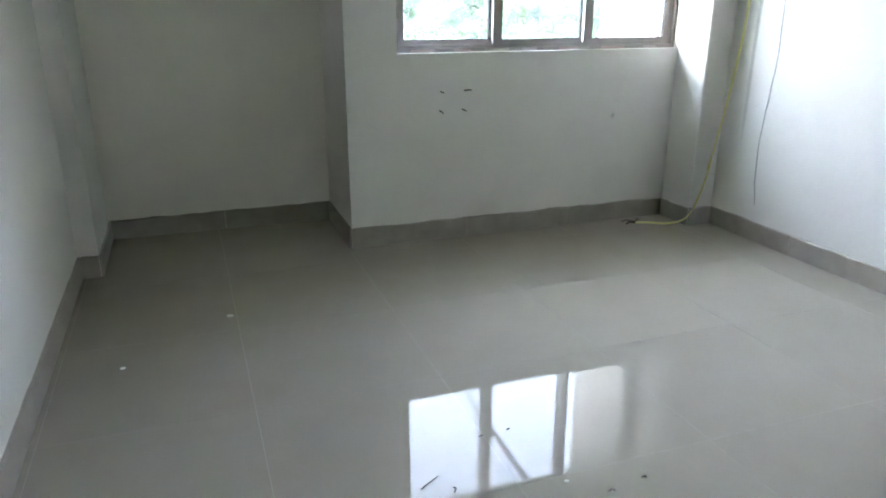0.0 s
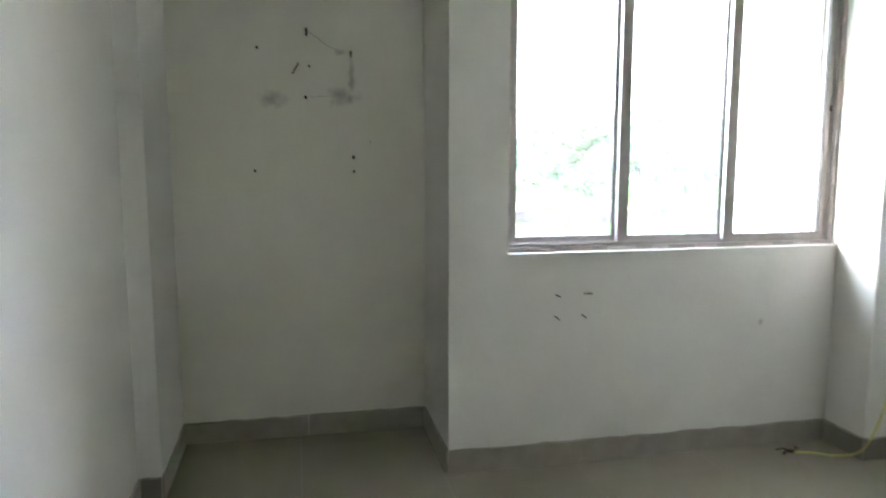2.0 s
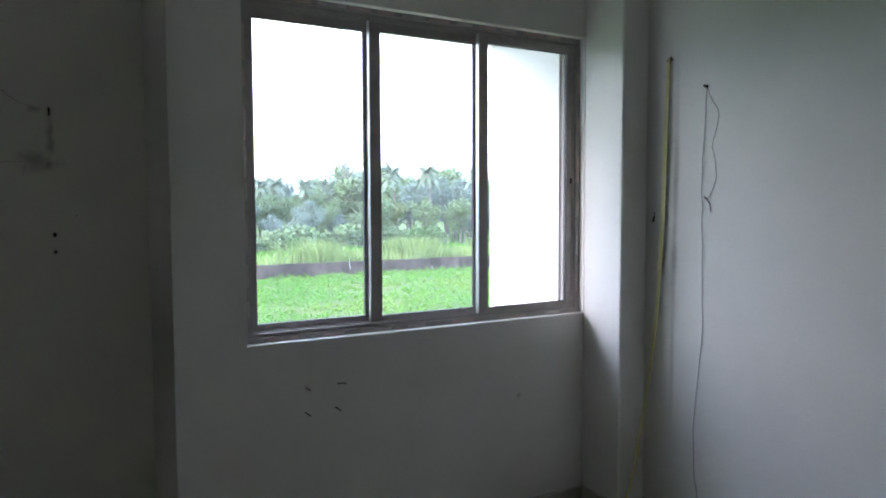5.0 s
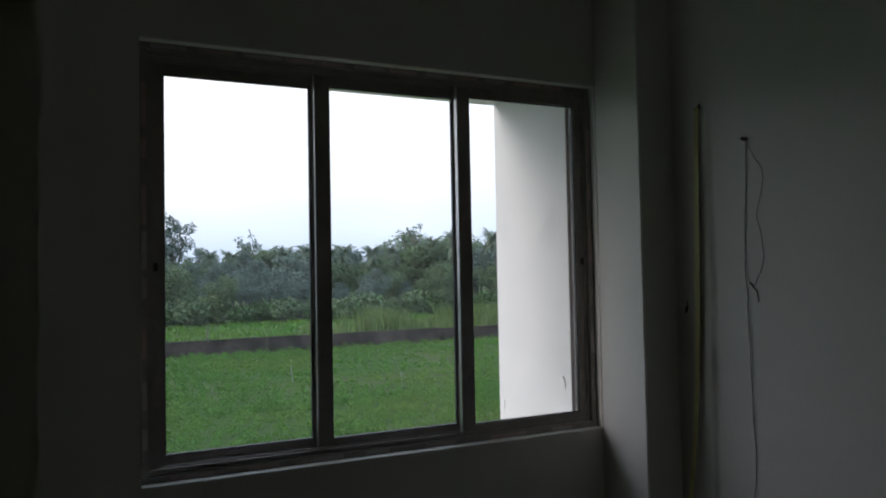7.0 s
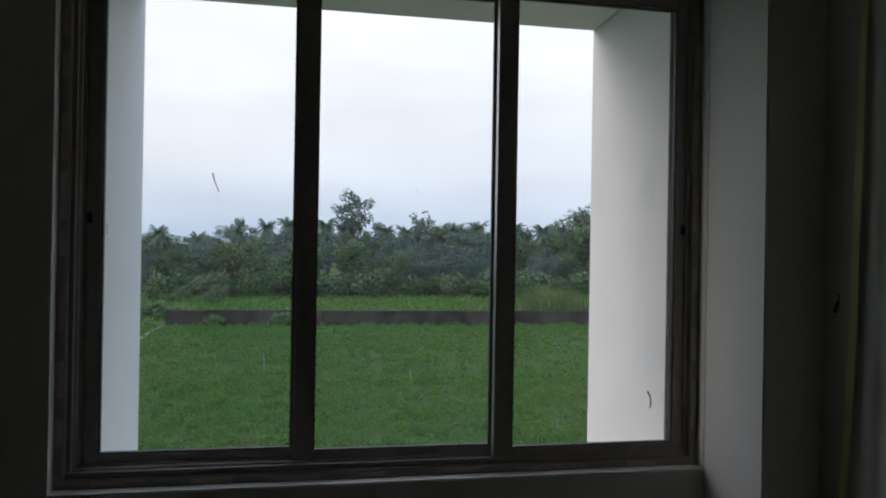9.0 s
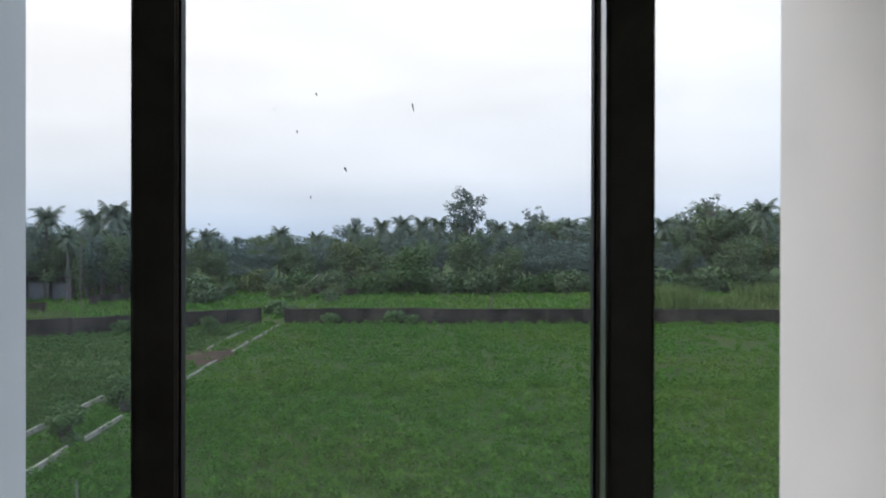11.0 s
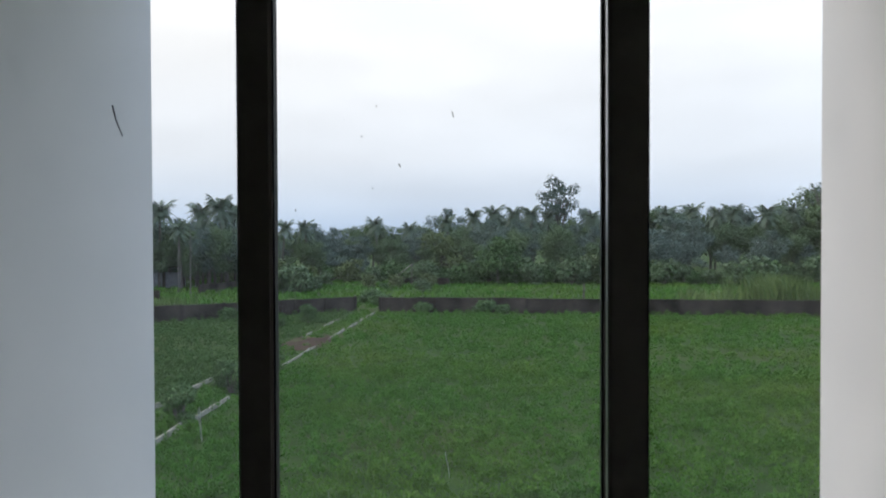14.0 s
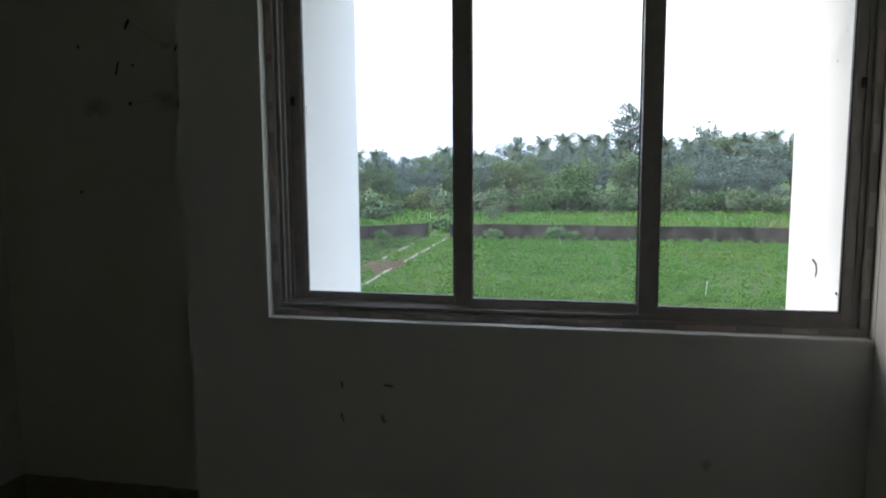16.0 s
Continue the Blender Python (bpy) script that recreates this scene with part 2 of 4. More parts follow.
def glass_material():
    m, nt, p = material("window_glass")
    n, l = nt.nodes, nt.links
    n.remove(p)
    out = n["Material Output"]
    tr = n.new("ShaderNodeBsdfTransparent")
    tr.inputs[0].default_value = (0.965, 0.975, 0.97, 1)
    gl = n.new("ShaderNodeBsdfGlossy")
    gl.inputs["Roughness"].default_value = 0.01
    lw = n.new("ShaderNodeLayerWeight")
    lw.inputs[0].default_value = 0.5
    pw = n.new("ShaderNodeMath")
    pw.operation = "POWER"
    pw.inputs[1].default_value = 5.0
    l.new(lw.outputs["Facing"], pw.inputs[0])
    fr = n.new("ShaderNodeMath")
    fr.operation = "MULTIPLY_ADD"
    fr.inputs[1].default_value, fr.inputs[2].default_value = 0.9, 0.0
    l.new(pw.outputs[0], fr.inputs[0])
    mx = n.new("ShaderNodeMixShader")
    l.new(fr.outputs[0], mx.inputs[0])
    l.new(tr.outputs[0], mx.inputs[1])
    l.new(gl.outputs[0], mx.inputs[2])
    # haze and veiling glare imitated by a thin film that scatters the daylight
    geo = n.new("ShaderNodeNewGeometry")
    ns = n.new("ShaderNodeTexNoise")
    ns.inputs["Scale"].default_value, ns.inputs["Detail"].default_value = 3.0, 4
    l.new(geo.outputs["Position"], ns.inputs[0])
    veil = n.new("ShaderNodeMapRange")
    veil.inputs["From Min"].default_value, veil.inputs["From Max"].default_value = 0.25, 0.75
    veil.inputs["To Min"].default_value, veil.inputs["To Max"].default_value = 0.016, 0.025
    l.new(ns.outputs["Fac"], veil.inputs[0])
    tl = n.new("ShaderNodeBsdfTranslucent")
    tl.inputs[0].default_value = (0.85, 0.87, 0.88, 1)
    veil_mix = n.new("ShaderNodeMixShader")
    l.new(veil.outputs[0], veil_mix.inputs[0])
    l.new(mx.outputs[0], veil_mix.inputs[1])
    l.new(tl.outputs[0], veil_mix.inputs[2])
    l.new(veil_mix.outputs[0], out.inputs[0])
    return m


M_GLASS = glass_material()


def translucent(name, col):
    """Dried matter on the glass that lets the daylight glow through."""
    m, nt, p = material(name)
    n, l = nt.nodes, nt.links
    tl = n.new("ShaderNodeBsdfTranslucent")
    tl.inputs[0].default_value = (*col, 1)
    p.inputs["Base Color"].default_value = (*col, 1)
    p.inputs["Roughness"].default_value = 0.8
    mx = n.new("ShaderNodeMixShader")
    mx.inputs[0].default_value = 0.6
    l.new(p.outputs[0], mx.inputs[1])
    l.new(tl.outputs[0], mx.inputs[2])
    l.new(mx.outputs[0], n["Material Output"].inputs[0])
    return m


M_WHITEFLECK = translucent("white_fleck", (0.80, 0.84, 0.78))
M_GREYFLECK = translucent("grey_fleck", (0.42, 0.42, 0.40))


# ---- builders ----
def box_into(bm, x0, y0, z0, x1, y1, z1):
    v = [bm.verts.new(c) for c in ((x0, y0, z0), (x1, y0, z0), (x1, y1, z0), (x0, y1, z0), (x0, y0, z1), (x1, y0, z1), (x1, y1, z1), (x0, y1, z1))]
    for f in ((0, 3, 2, 1), (4, 5, 6, 7), (0, 1, 5, 4), (1, 2, 6, 5), (2, 3, 7, 6), (3, 0, 4, 7)):
        bm.faces.new([v[i] for i in f])


def boxes(*specs, bevel=0.0):
    bm = bmesh.new()
    for s in specs:
        box_into(bm, *s)
    if bevel:
        bmesh.ops.bevel(bm, geom=bm.edges[:], offset=bevel, segments=2, affect="EDGES", clamp_overlap=True)
    return bm


def part(name, bm, mat, parent=None, label="", smooth=False):
    me = bpy.data.meshes.new(name)
    bm.normal_update()
    bm.to_mesh(me)
    bm.free()
    if mat:
        me.materials.append(mat)
    if smooth:
        me.polygons.foreach_set("use_smooth", [True] * len(me.polygons))
    ob = new(name, me)
    if parent:
        ob.parent = parent
    if label:
        ob["label"] = label
    return ob


def empty(name, loc=(0, 0, 0)):
    ob = new(name)
    ob.location = loc
    ob.empty_display_size = 0.1
    return ob


def mesh_object(name, verts, faces, mat, parent=None):
    me = bpy.data.meshes.new(name)
    me.from_pydata(verts, [], faces)
    me.materials.append(mat)
    ob = new(name, me)
    if parent:
        ob.parent = parent
    return ob


def tube(points, radius, sides=8, taper=1.0):
    """A bent round bar along the points."""
    bm = bmesh.new()
    pts = [Vector(p) for p in points]
    rings = []
    for i, p in enumerate(pts):
        d = (pts[min(i + 1, len(pts) - 1)] - pts[max(i - 1, 0)]).normalized()
        u = d.cross(Vector((0, 0, 1)) if abs(d.z) < 0.9 else Vector((1, 0, 0))).normalized()
        w = d.cross(u)
        r = radius * (1 + (taper - 1) * i / max(1, len(pts) - 1))
        rings.append([bm.verts.new(p + u * r * math.cos(a) + w * r * math.sin(a)) for a in (2 * math.pi * k / sides for k in range(sides))])
    for a, b in zip(rings, rings[1:]):
        for k in range(sides):
            bm.faces.new((a[k], a[(k + 1) % sides], b[(k + 1) % sides], b[k]))
    bm.faces.new(rings[0][::-1])
    bm.faces.new(rings[-1])
    return bm


def curve_points(keys, steps=6, wobble=0.0, seed=1):
    """A smooth line through the keys."""
    rnd = random.Random(seed)
    k = [Vector(p) for p in keys]
    out = []
    for i in range(len(k) - 1):
        p0, p1, p2, p3 = k[max(i - 1, 0)], k[i], k[i + 1], k[min(i + 2, len(k) - 1)]
        for s in range(steps):
            t = s / steps
            p = 0.5 * ((2 * p1) + (p2 - p0) * t + (2 * p0 - 5 * p1 + 4 * p2 - p3) * t * t + (3 * p1 - p0 - 3 * p2 + p3) * t ** 3)
            out.append(p + Vector((rnd.uniform(-1, 1), rnd.uniform(-1, 1), rnd.uniform(-1, 1))) * wobble)
    out.append(k[-1])
    return out


# ---- plan of the room ----
XL, XR = -1.25, 2.012         # side walls
XN = -1.163                   # left side of the niche
YN = 0.562                    # back of the niche
YB = -4.9                     # wall behind
XW0, XW1 = 0.255, 1.858       # window opening
ZS, ZH = 0.948, 2.248         # sill and head
ZB = 2.775                    # underside of the beam
ZC = 3.15                     # ceiling
YP = -0.25                    # front of the right pier
YO = 0.17                     # outer face of the window wall
GROUND = -3.9


def structure(name, bm, mat, label, category="wall"):
    return tagged(part(name, bm, mat), label, category, kind="structure")


structure("wall_window", boxes((0, 0, 0, XW0, YO, ZB), (XW0, 0, 0, XW1, YO, ZS), (XW0, 0, ZH, XW1, YO, ZB), (XW1, 0, 0, 2.2, YO, ZB), (0.0, YO, -0.1, 0.10, YN + 0.12, ZB), (0.0, 0.21, ZB, 0.10, YN + 0.12, ZC)),
          M_WALL, "white painted plaster wall around the sliding window")
structure("wall_niche_back", boxes((XN - 0.2, YN, -0.1, 0.0, YN + 0.12, ZC)), M_NICHE, "cream plaster back of the tall wall niche, marked by old fixings")
structure("beam", boxes((XL - 0.15, 0.002, ZB, 2.2, 0.21, ZC)), M_WALL, "white plastered concrete beam over niche and window", "beam")
structure("wall_left", boxes((XL - 0.15, YB, -0.1, XL, -0.01, ZC), (XL - 0.15, -0.01, ZB, XL, 0.002, ZC)), M_WALL, "white plaster side wall with a bluish daylight sheen")
structure("pier_left", boxes((XL - 0.15, -0.01, -0.1, XN, YN + 0.12, ZB), (XL - 0.15, 0.21, ZB, XN, YN + 0.12, ZC)), M_WALL, "narrow white plaster pier beside the niche", "pier")
structure("wall_right", boxes((XR, YB, -0.1, XR + 0.18, 0.002, ZC)), M_WALL, "white plaster side wall with hanging cables")
structure("pier_right", boxes((XW1, YP, -0.1, XR, 0.0, ZC), bevel=0.004), M_WALL, "white plaster pier beside the window", "pier")
structure("wall_back", boxes((XL - 0.15, YB - 0.15, -0.1, XR + 0.18, YB, ZC)), M_WALL, "plain white wall closing the room")
structure("ceiling", boxes((XL - 0.15, YB - 0.15, ZC, XR + 0.18, YN + 0.12, ZC + 0.15)), M_CEIL, "plain white painted ceiling slab", "ceiling")

# ---- building outside: side fins and hood round the window ----
structure("fin_left", boxes((XW0 - 0.16, YO, GROUND, XW0, 0.845, 3.3), bevel=0.006), M_OUT, "white painted concrete fin outside the window", "fin")
structure("fin_right", boxes((XW1, YO, GROUND, XW1 + 0.18, 0.807, 3.3), bevel=0.006), M_OUT, "white painted concrete fin outside the window", "fin")
structure("hood", boxes((XW0, YO, 2.352, XW1, 0.80, 2.47), bevel=0.004), M_OUT, "white painted concrete hood above the window", "hood")
structure("facade", boxes((XL - 4, -0.02, GROUND, XL - 0.15, 0.17, 3.3), (XL - 0.15, 0.0, GROUND, 2.2, YO, -0.12), (2.2, -0.02, GROUND, 6, 0.17, 3.3)), M_OUT, "white painted outer wall of the building", "facade")

# ---- window ----
win = tagged(empty("window_1", (XW0, 0.03, ZS)), "three-panel sliding window in taupe aluminium, closed", "window", kind="structure")


def wpart(name, bm, mat, parent=win, label="", smooth=False):
    bmesh.ops.translate(bm, vec=-Vector((XW0, 0.03, ZS)), verts=bm.verts)
    return part(name, bm, mat, parent, label, smooth)


FY0, FY1 = 0.035, 0.160
FT = 0.022
wpart("frame_sill", boxes((XW0, FY0, ZS, XW1, FY1, ZS + FT), bevel=0.002), M_ALU)
wpart("frame_head", boxes((XW0, FY0, ZH - FT, XW1, FY1, ZH), bevel=0.002), M_ALU)
wpart("frame_jamb", boxes((XW0, FY0, ZS + FT, XW0 + FT, FY1, ZH - FT), bevel=0.002), M_ALU)
wpart("frame_jamb", boxes((XW1 - FT, FY0, ZS + FT, XW1, FY1, ZH - FT), bevel=0.002), M_ALU)
for ty in (0.050, 0.083, 0.116, 0.149):
    wpart("track", boxes((XW0 + FT, ty - 0.002, ZS + FT, XW1 - FT, ty + 0.002, ZS + FT + 0.014)), M_ALU)
    wpart("track", boxes((XW0 + FT, ty - 0.002, ZH - FT - 0.016, XW1 - FT, ty + 0.002, ZH - FT)), M_ALU)
for jx in (XW0 + FT, XW1 - FT - 0.012):
    for ty in (0.050, 0.083, 0.116, 0.149):
        wpart("jamb_fin", boxes((jx, ty - 0.002, ZS + FT + 0.016, jx + 0.012, ty + 0.002, ZH - FT - 0.018)), M_ALU)

ZG0, ZG1 = 1.004, 2.178       # glass
ZR0, ZR1 = ZS + FT + 0.004, ZH - FT - 0.004
SASHES = []
for gx0, gx1, sx0, sx1, gy in ((0.325, 0.783, 0.284, 0.830, 0.1325), (0.8405, 1.2975, 0.793, 1.345, 0.0995), (1.3485, 1.798, 1.301, 1.834, 0.0665)):
    d = 0.0125
    sash = wpart("sash", boxes((sx0, gy - d, ZR0, gx0, gy + d, ZR1), bevel=0.0025), M_ALU, label="taupe aluminium sash")
    SASHES.append(sash)
    wpart("stile", boxes((gx1, gy - d, ZR0, sx1, gy + d, ZR1), bevel=0.0025), M_ALU, sash)
    wpart("rail", boxes((gx0, gy - d, ZR0, gx1, gy + d, ZG0), bevel=0.0025), M_ALU, sash)
    wpart("rail", boxes((gx0, gy - d, ZG1, gx1, gy + d, ZR1), bevel=0.0025), M_ALU, sash)
    for a in ((gx0 - 0.001, ZG0, gx0 + 0.003, ZG1), (gx1 - 0.003, ZG0, gx1 + 0.001, ZG1), (gx0 + 0.003, ZG0 - 0.001, gx1 - 0.003, ZG0 + 0.003), (gx0 + 0.003, ZG1 - 0.003, gx1 - 0.003, ZG1 + 0.001)):
        wpart("gasket", boxes((a[0], gy - 0.007, a[1], a[2], gy + 0.007, a[3])), M_RUBBER, sash)
    pane = wpart("pane", boxes((gx0, gy - 0.0025, ZG0, gx1, gy + 0.0025, ZG1)), M_GLASS, sash)
    pane.visible_shadow = False
for lx, ly in ((0.300, 0.118), (1.818, 0.052)):
    wpart("latch", boxes((lx - 0.006, ly - 0.006, 1.566, lx + 0.006, ly + 0.001, 1.592), bevel=0.002), M_RUBBER, label="small black sash latch")
# bright strips added to imitate daylight caught on the stiles' side faces
for ex, ey in ((0.7905, 0.0995), (1.2985, 0.0665)):
    wpart("lit_edge", boxes((ex, ey - 0.0105, ZR0 + 0.002, ex + 0.0022, ey + 0.0105, ZR1 - 0.002)), M_LIT_EDGE, label="bright strip imitating daylight on the stile edge")
# printed protective tape left on head and jambs
rt = random.Random(5)
x = XW0 + 0.03
while x < XW1 - 0.12:
    w = rt.uniform(0.07, 0.12)
    wpart("tape", boxes((x, FY0 - 0.0012, ZH - 0.018 + rt.uniform(-0.001, 0.001), x + w, FY0, ZH - 0.005)), M_TAPE if rt.random() < 0.6 else M_TAPE2, label="strip of pink printed protective tape")
    x += w + rt.uniform(0.01, 0.04)
for jx in (XW0 + 0.004, XW1 - 0.018):
    z = ZS + 0.1
    while z < ZH - 0.15:
        h = rt.uniform(0.06, 0.13)
        wpart("tape", boxes((jx, FY0 - 0.0012, z, jx + 0.014, FY0, z + h)), M_TAPE if rt.random() < 0.5 else M_TAPE2, label="strip of pink printed protective tape")
        z += h + rt.uniform(0.02, 0.12)
x = XW0 + 0.08
while x < XW1 - 0.15:
    w = rt.uniform(0.08, 0.16)
    wpart("tape", boxes((x, FY0 - 0.0012, ZS + 0.004, x + w, FY0, ZS + 0.017)), M_TAPE if rt.random() < 0.5 else M_TAPE2, label="strip of pink printed protective tape")
    x += w + rt.uniform(0.05, 0.2)


def fleck(sash, y, pts, r, mat=None):
    b = tube([(px, y - 0.0032, pz) for px, pz in pts], r, 6, 0.6)
    for v in b.verts:
        v.co.y = (y - 0.0032) + (v.co.y - (y - 0.0032)) * 0.25
    wpart("fleck", b, mat or M_FLECK, sash, "dried fleck on the glass")


G1, G2, G3 = 0.1325, 0.0995, 0.0665
fleck(SASHES[0], G1, ((0.581, 1.699), (0.587, 1.675), (0.597, 1.652)), 0.0016)
fleck(SASHES[0], G1, ((0.336, 1.565), (0.336, 1.540)), 0.002, M_WHITEFLECK)
fleck(SASHES[0], G1, ((0.712, 1.248), (0.714, 1.22), (0.716, 1.198)), 0.0016, M_WHITEFLECK)
fleck(SASHES[1], G2, ((1.083, 1.203), (1.087, 1.185), (1.089, 1.168)), 0.0008, M_WHITEFLECK)
fleck(SASHES[1], G2, ((1.0945, 1.672), (1.096, 1.664)), 0.0009)
fleck(SASHES[1], G2, ((1.020, 1.6015), (1.0225, 1.597)), 0.0012)
fleck(SASHES[1], G2, ((0.9885, 1.683), (0.990, 1.680)), 0.0009)
fleck(SASHES[1], G2, ((0.968, 1.642), (0.9685, 1.639)), 0.0008)
fleck(SASHES[1], G2, ((0.943, 1.666), (0.9433, 1.664)), 0.0006)
fleck(SASHES[1], G2, ((1.2488, 1.6455), (1.2495, 1.644)), 0.0006)
fleck(SASHES[1], G2, ((0.872, 1.540), (0.873, 1.537)), 0.0008)
fleck(SASHES[1], G2, ((0.983, 1.570), (0.9835, 1.567)), 0.0008)
fleck(SASHES[1], G2, ((0.909, 1.892), (0.912, 1.888)), 0.0012)
fleck(SASHES[2], G3, ((1.727, 1.142), (1.736, 1.128), (1.738, 1.112), (1.735, 1.096)), 0.0032, M_GREYFLECK)
fleck(SASHES[2], G3, ((1.475, 1.079), (1.4725, 1.06), (1.472, 1.039)), 0.0014, M_WHITEFLECK)
fleck(SASHES[2], G3, ((1.778, 1.709), (1.779, 1.705)), 0.0015)
fleck(SASHES[2], G3, ((1.759, 1.636), (1.760, 1.632)), 0.0015)
fleck(SASHES[2], G3, ((1.745, 1.649), (1.7455, 1.646)), 0.0012)
fleck(SASHES[2], G3, ((1.785, 1.058), (1.789, 1.050)), 0.003)

# plaster bead round the opening
structure("sill_ledge", boxes((XW0 - 0.004, -0.006, ZS - 0.012, XW1, 0.035, ZS + 0.002), bevel=0.003), M_WALL, "thin white plaster ledge under the window", "sill")
structure("trim", boxes((XW0 - 0.003, -0.004, ZH - 0.003, XW1, 0.035, ZH + 0.012), bevel=0.003), M_WALL, "thin white plaster bead over the window", "trim")

# ---- fixings and marks on the walls ----


def nail(pos, tip, r=0.0025, label="bent rusty nail stuck in the plaster", name="nail"):
    mid = (Vector(pos) * 0.5 + Vector(tip) * 0.5) + Vector((0, -0.002, 0.001))
    return tagged(part(name, tube([pos, mid, tip], r, 8, 0.8), M_NAIL), label, "nail", "fixings in the wall")


for px, pz in ((0.474, 0.765), (0.603, 0.765)):
    nail((px, 0.003, pz), (px + (0.012 if px < 0.5 else 0.03), -0.022, pz - (0.006 if px < 0.5 else -0.004)), 0.0032)
for px, pz in ((0.470, 0.671), (0.593, 0.674)):
    nail((px, 0.003, pz), (px + 0.015, -0.02, pz - 0.012), 0.003)
for px, pz, dx, dz, r in ((-0.549, 1.940, 0.0, -0.035, 0.005), (-0.616, 1.738, 0.03, 0.045, 0.0035), (-0.347, 1.845, 0.0, -0.03, 0.004)):
    nail((px, YN + 0.003, pz + 0.0), (px + dx, YN - 0.02, pz + dz), r)
nail((-0.003, 0.40, 2.612), (-0.02, 0.39, 2.575), 0.005)
nail((XL - 0.003, -1.305, 1.703), (XL + 0.006, -1.305, 1.694), 0.0022)
nail((XL + 0.01, -0.009, 2.765), (XN - 0.005, -0.03, 2.772), 0.0035, "rusty reinforcement stub sticking out of the plaster", "reinforcement_stub")
nail((1.189, 0.005, 2.814), (1.199, -0.012, 2.809), 0.004)


def hole(pos, r, axis="y"):
    bm = bmesh.new()
    rot = Matrix.Rotation(radians(90), 4, "X" if axis == "y" else "Y")
    bmesh.ops.create_cone(bm, cap_ends=True, segments=10, radius1=r, radius2=r * 0.8, depth=0.004, matrix=Matrix.Translation(pos) @ rot @ Matrix.Diagonal((1, 1.25, 1, 1)))
    return tagged(part("wall_plug", bm, M_HOLE), "small dark plugged hole drilled in the plaster", "wall plug", "fixings in the wall")


for px, pz, r in ((-0.771, 1.850, 0.006), (-0.796, 1.293, 0.006), (-0.341, 1.355, 0.008), (-0.340, 1.287, 0.006), (-0.539, 1.772, 0.005), (-0.558, 1.630, 0.007), (-0.263, 1.428, 0.003)):
    hole((px, YN - 0.0005, pz), r)
for px, pz, r in ((0.34, 2.56, 0.004),):
    hole((px, -0.0005, pz), r)
for py, pz in ((-0.13, 2.09),):
    hole((XN + 0.0005, 0.02, 2.09), 0.004, "x")


def soft_mark(name, col, most, grain):
    """Colour for dirt and streaks that thins out towards the edge of its patch."""
    m, nt, p = material(name)
    n, l = nt.nodes, nt.links
    out = n["Material Output"]
    p.inputs["Base Color"].default_value = (*col, 1)
    p.inputs["Roughness"].default_value = 0.85
    co = n.new("ShaderNodeTexCoord")
    mp = n.new("ShaderNodeMapping")
    mp.inputs["Location"].default_value, mp.inputs["Scale"].default_value = (-1, 0, -1), (2, 0, 2)
    l.new(co.outputs["Generated"], mp.inputs[0])
    ln = n.new("ShaderNodeVectorMath")
    ln.operation = "LENGTH"
    l.new(mp.outputs[0], ln.inputs[0])
    geo = n.new("ShaderNodeNewGeometry")
    ns = n.new("ShaderNodeTexNoise")
    ns.inputs["Scale"].default_value, ns.inputs["Detail"].default_value = grain, 6
    l.new(geo.outputs["Position"], ns.inputs[0])
    ad = n.new("ShaderNodeMath")
    ad.operation = "MULTIPLY_ADD"
    ad.inputs[1].default_value = 1.5
    l.new(ns.outputs["Fac"], ad.inputs[0])
    l.new(ln.outputs["Value"], ad.inputs[2])
    mr = n.new("ShaderNodeMapRange")
    mr.inputs["From Min"].default_value, mr.inputs["From Max"].default_value = 0.75, 1.6
    mr.inputs["To Min"].default_value, mr.inputs["To Max"].default_value = most, 0.0
    l.new(ad.outputs[0], mr.inputs[0])
    tr = n.new("ShaderNodeBsdfTransparent")
    mx = n.new("ShaderNodeMixShader")
    l.new(mr.outputs[0], mx.inputs[0])
    l.new(tr.outputs[0], mx.inputs[1])
    l.new(p.outputs[0], mx.inputs[2])
    l.new(mx.outputs[0], out.inputs[0])
    return m


M_DIRT = soft_mark("soft_mark", (0.17, 0.155, 0.125), 0.36, 28)
M_STREAK = soft_mark("brown_streak", (0.34, 0.29, 0.20), 0.30, 3)


def smudge(name, cx, y, cz, w, h, seed, tilt=0.0, label="soft sooty smudge on the white plaster", mat=None):
    """A thin mark lying on the wall, in dirt unless another material is given."""
    bm = bmesh.new()
    c = bm.verts.new((cx, y - 0.0010, cz))
    ring = [bm.verts.new((cx + w * math.cos(t) + tilt * h * math.sin(t), y - 0.0008, cz + h * math.sin(t))) for t in (k * math.pi / 12 for k in range(24))]
    for k in range(24):
        bm.faces.new((c, ring[(k + 1) % 24], ring[k]))
    return tagged(part(name, bm, mat or M_DIRT), label, "stain")


smudge("stain", -0.712, YN, 1.622, 0.085, 0.055, 1, -0.5)
smudge("stain", -0.385, YN, 1.638, 0.10, 0.060, 2, 0.4)
smudge("stain", -0.345, YN - 0.0006, 1.72, 0.022, 0.13, 3)
smudge("stain", -0.40, YN, 1.838, 0.05, 0.024, 4)
for k, (sx, sz, sw, sh) in enumerate(((1.48, 0.60, 0.02, 0.03), (1.64, 2.69, 0.035, 0.022), (1.60, 2.60, 0.05, 0.016), (0.21, 3.0, 0.03, 0.05), (0.35, 2.87, 0.02, 0.04))):
    smudge("stain", sx, 0.0 if sz < ZB else 0.002, sz, sw, sh, 40 + k)


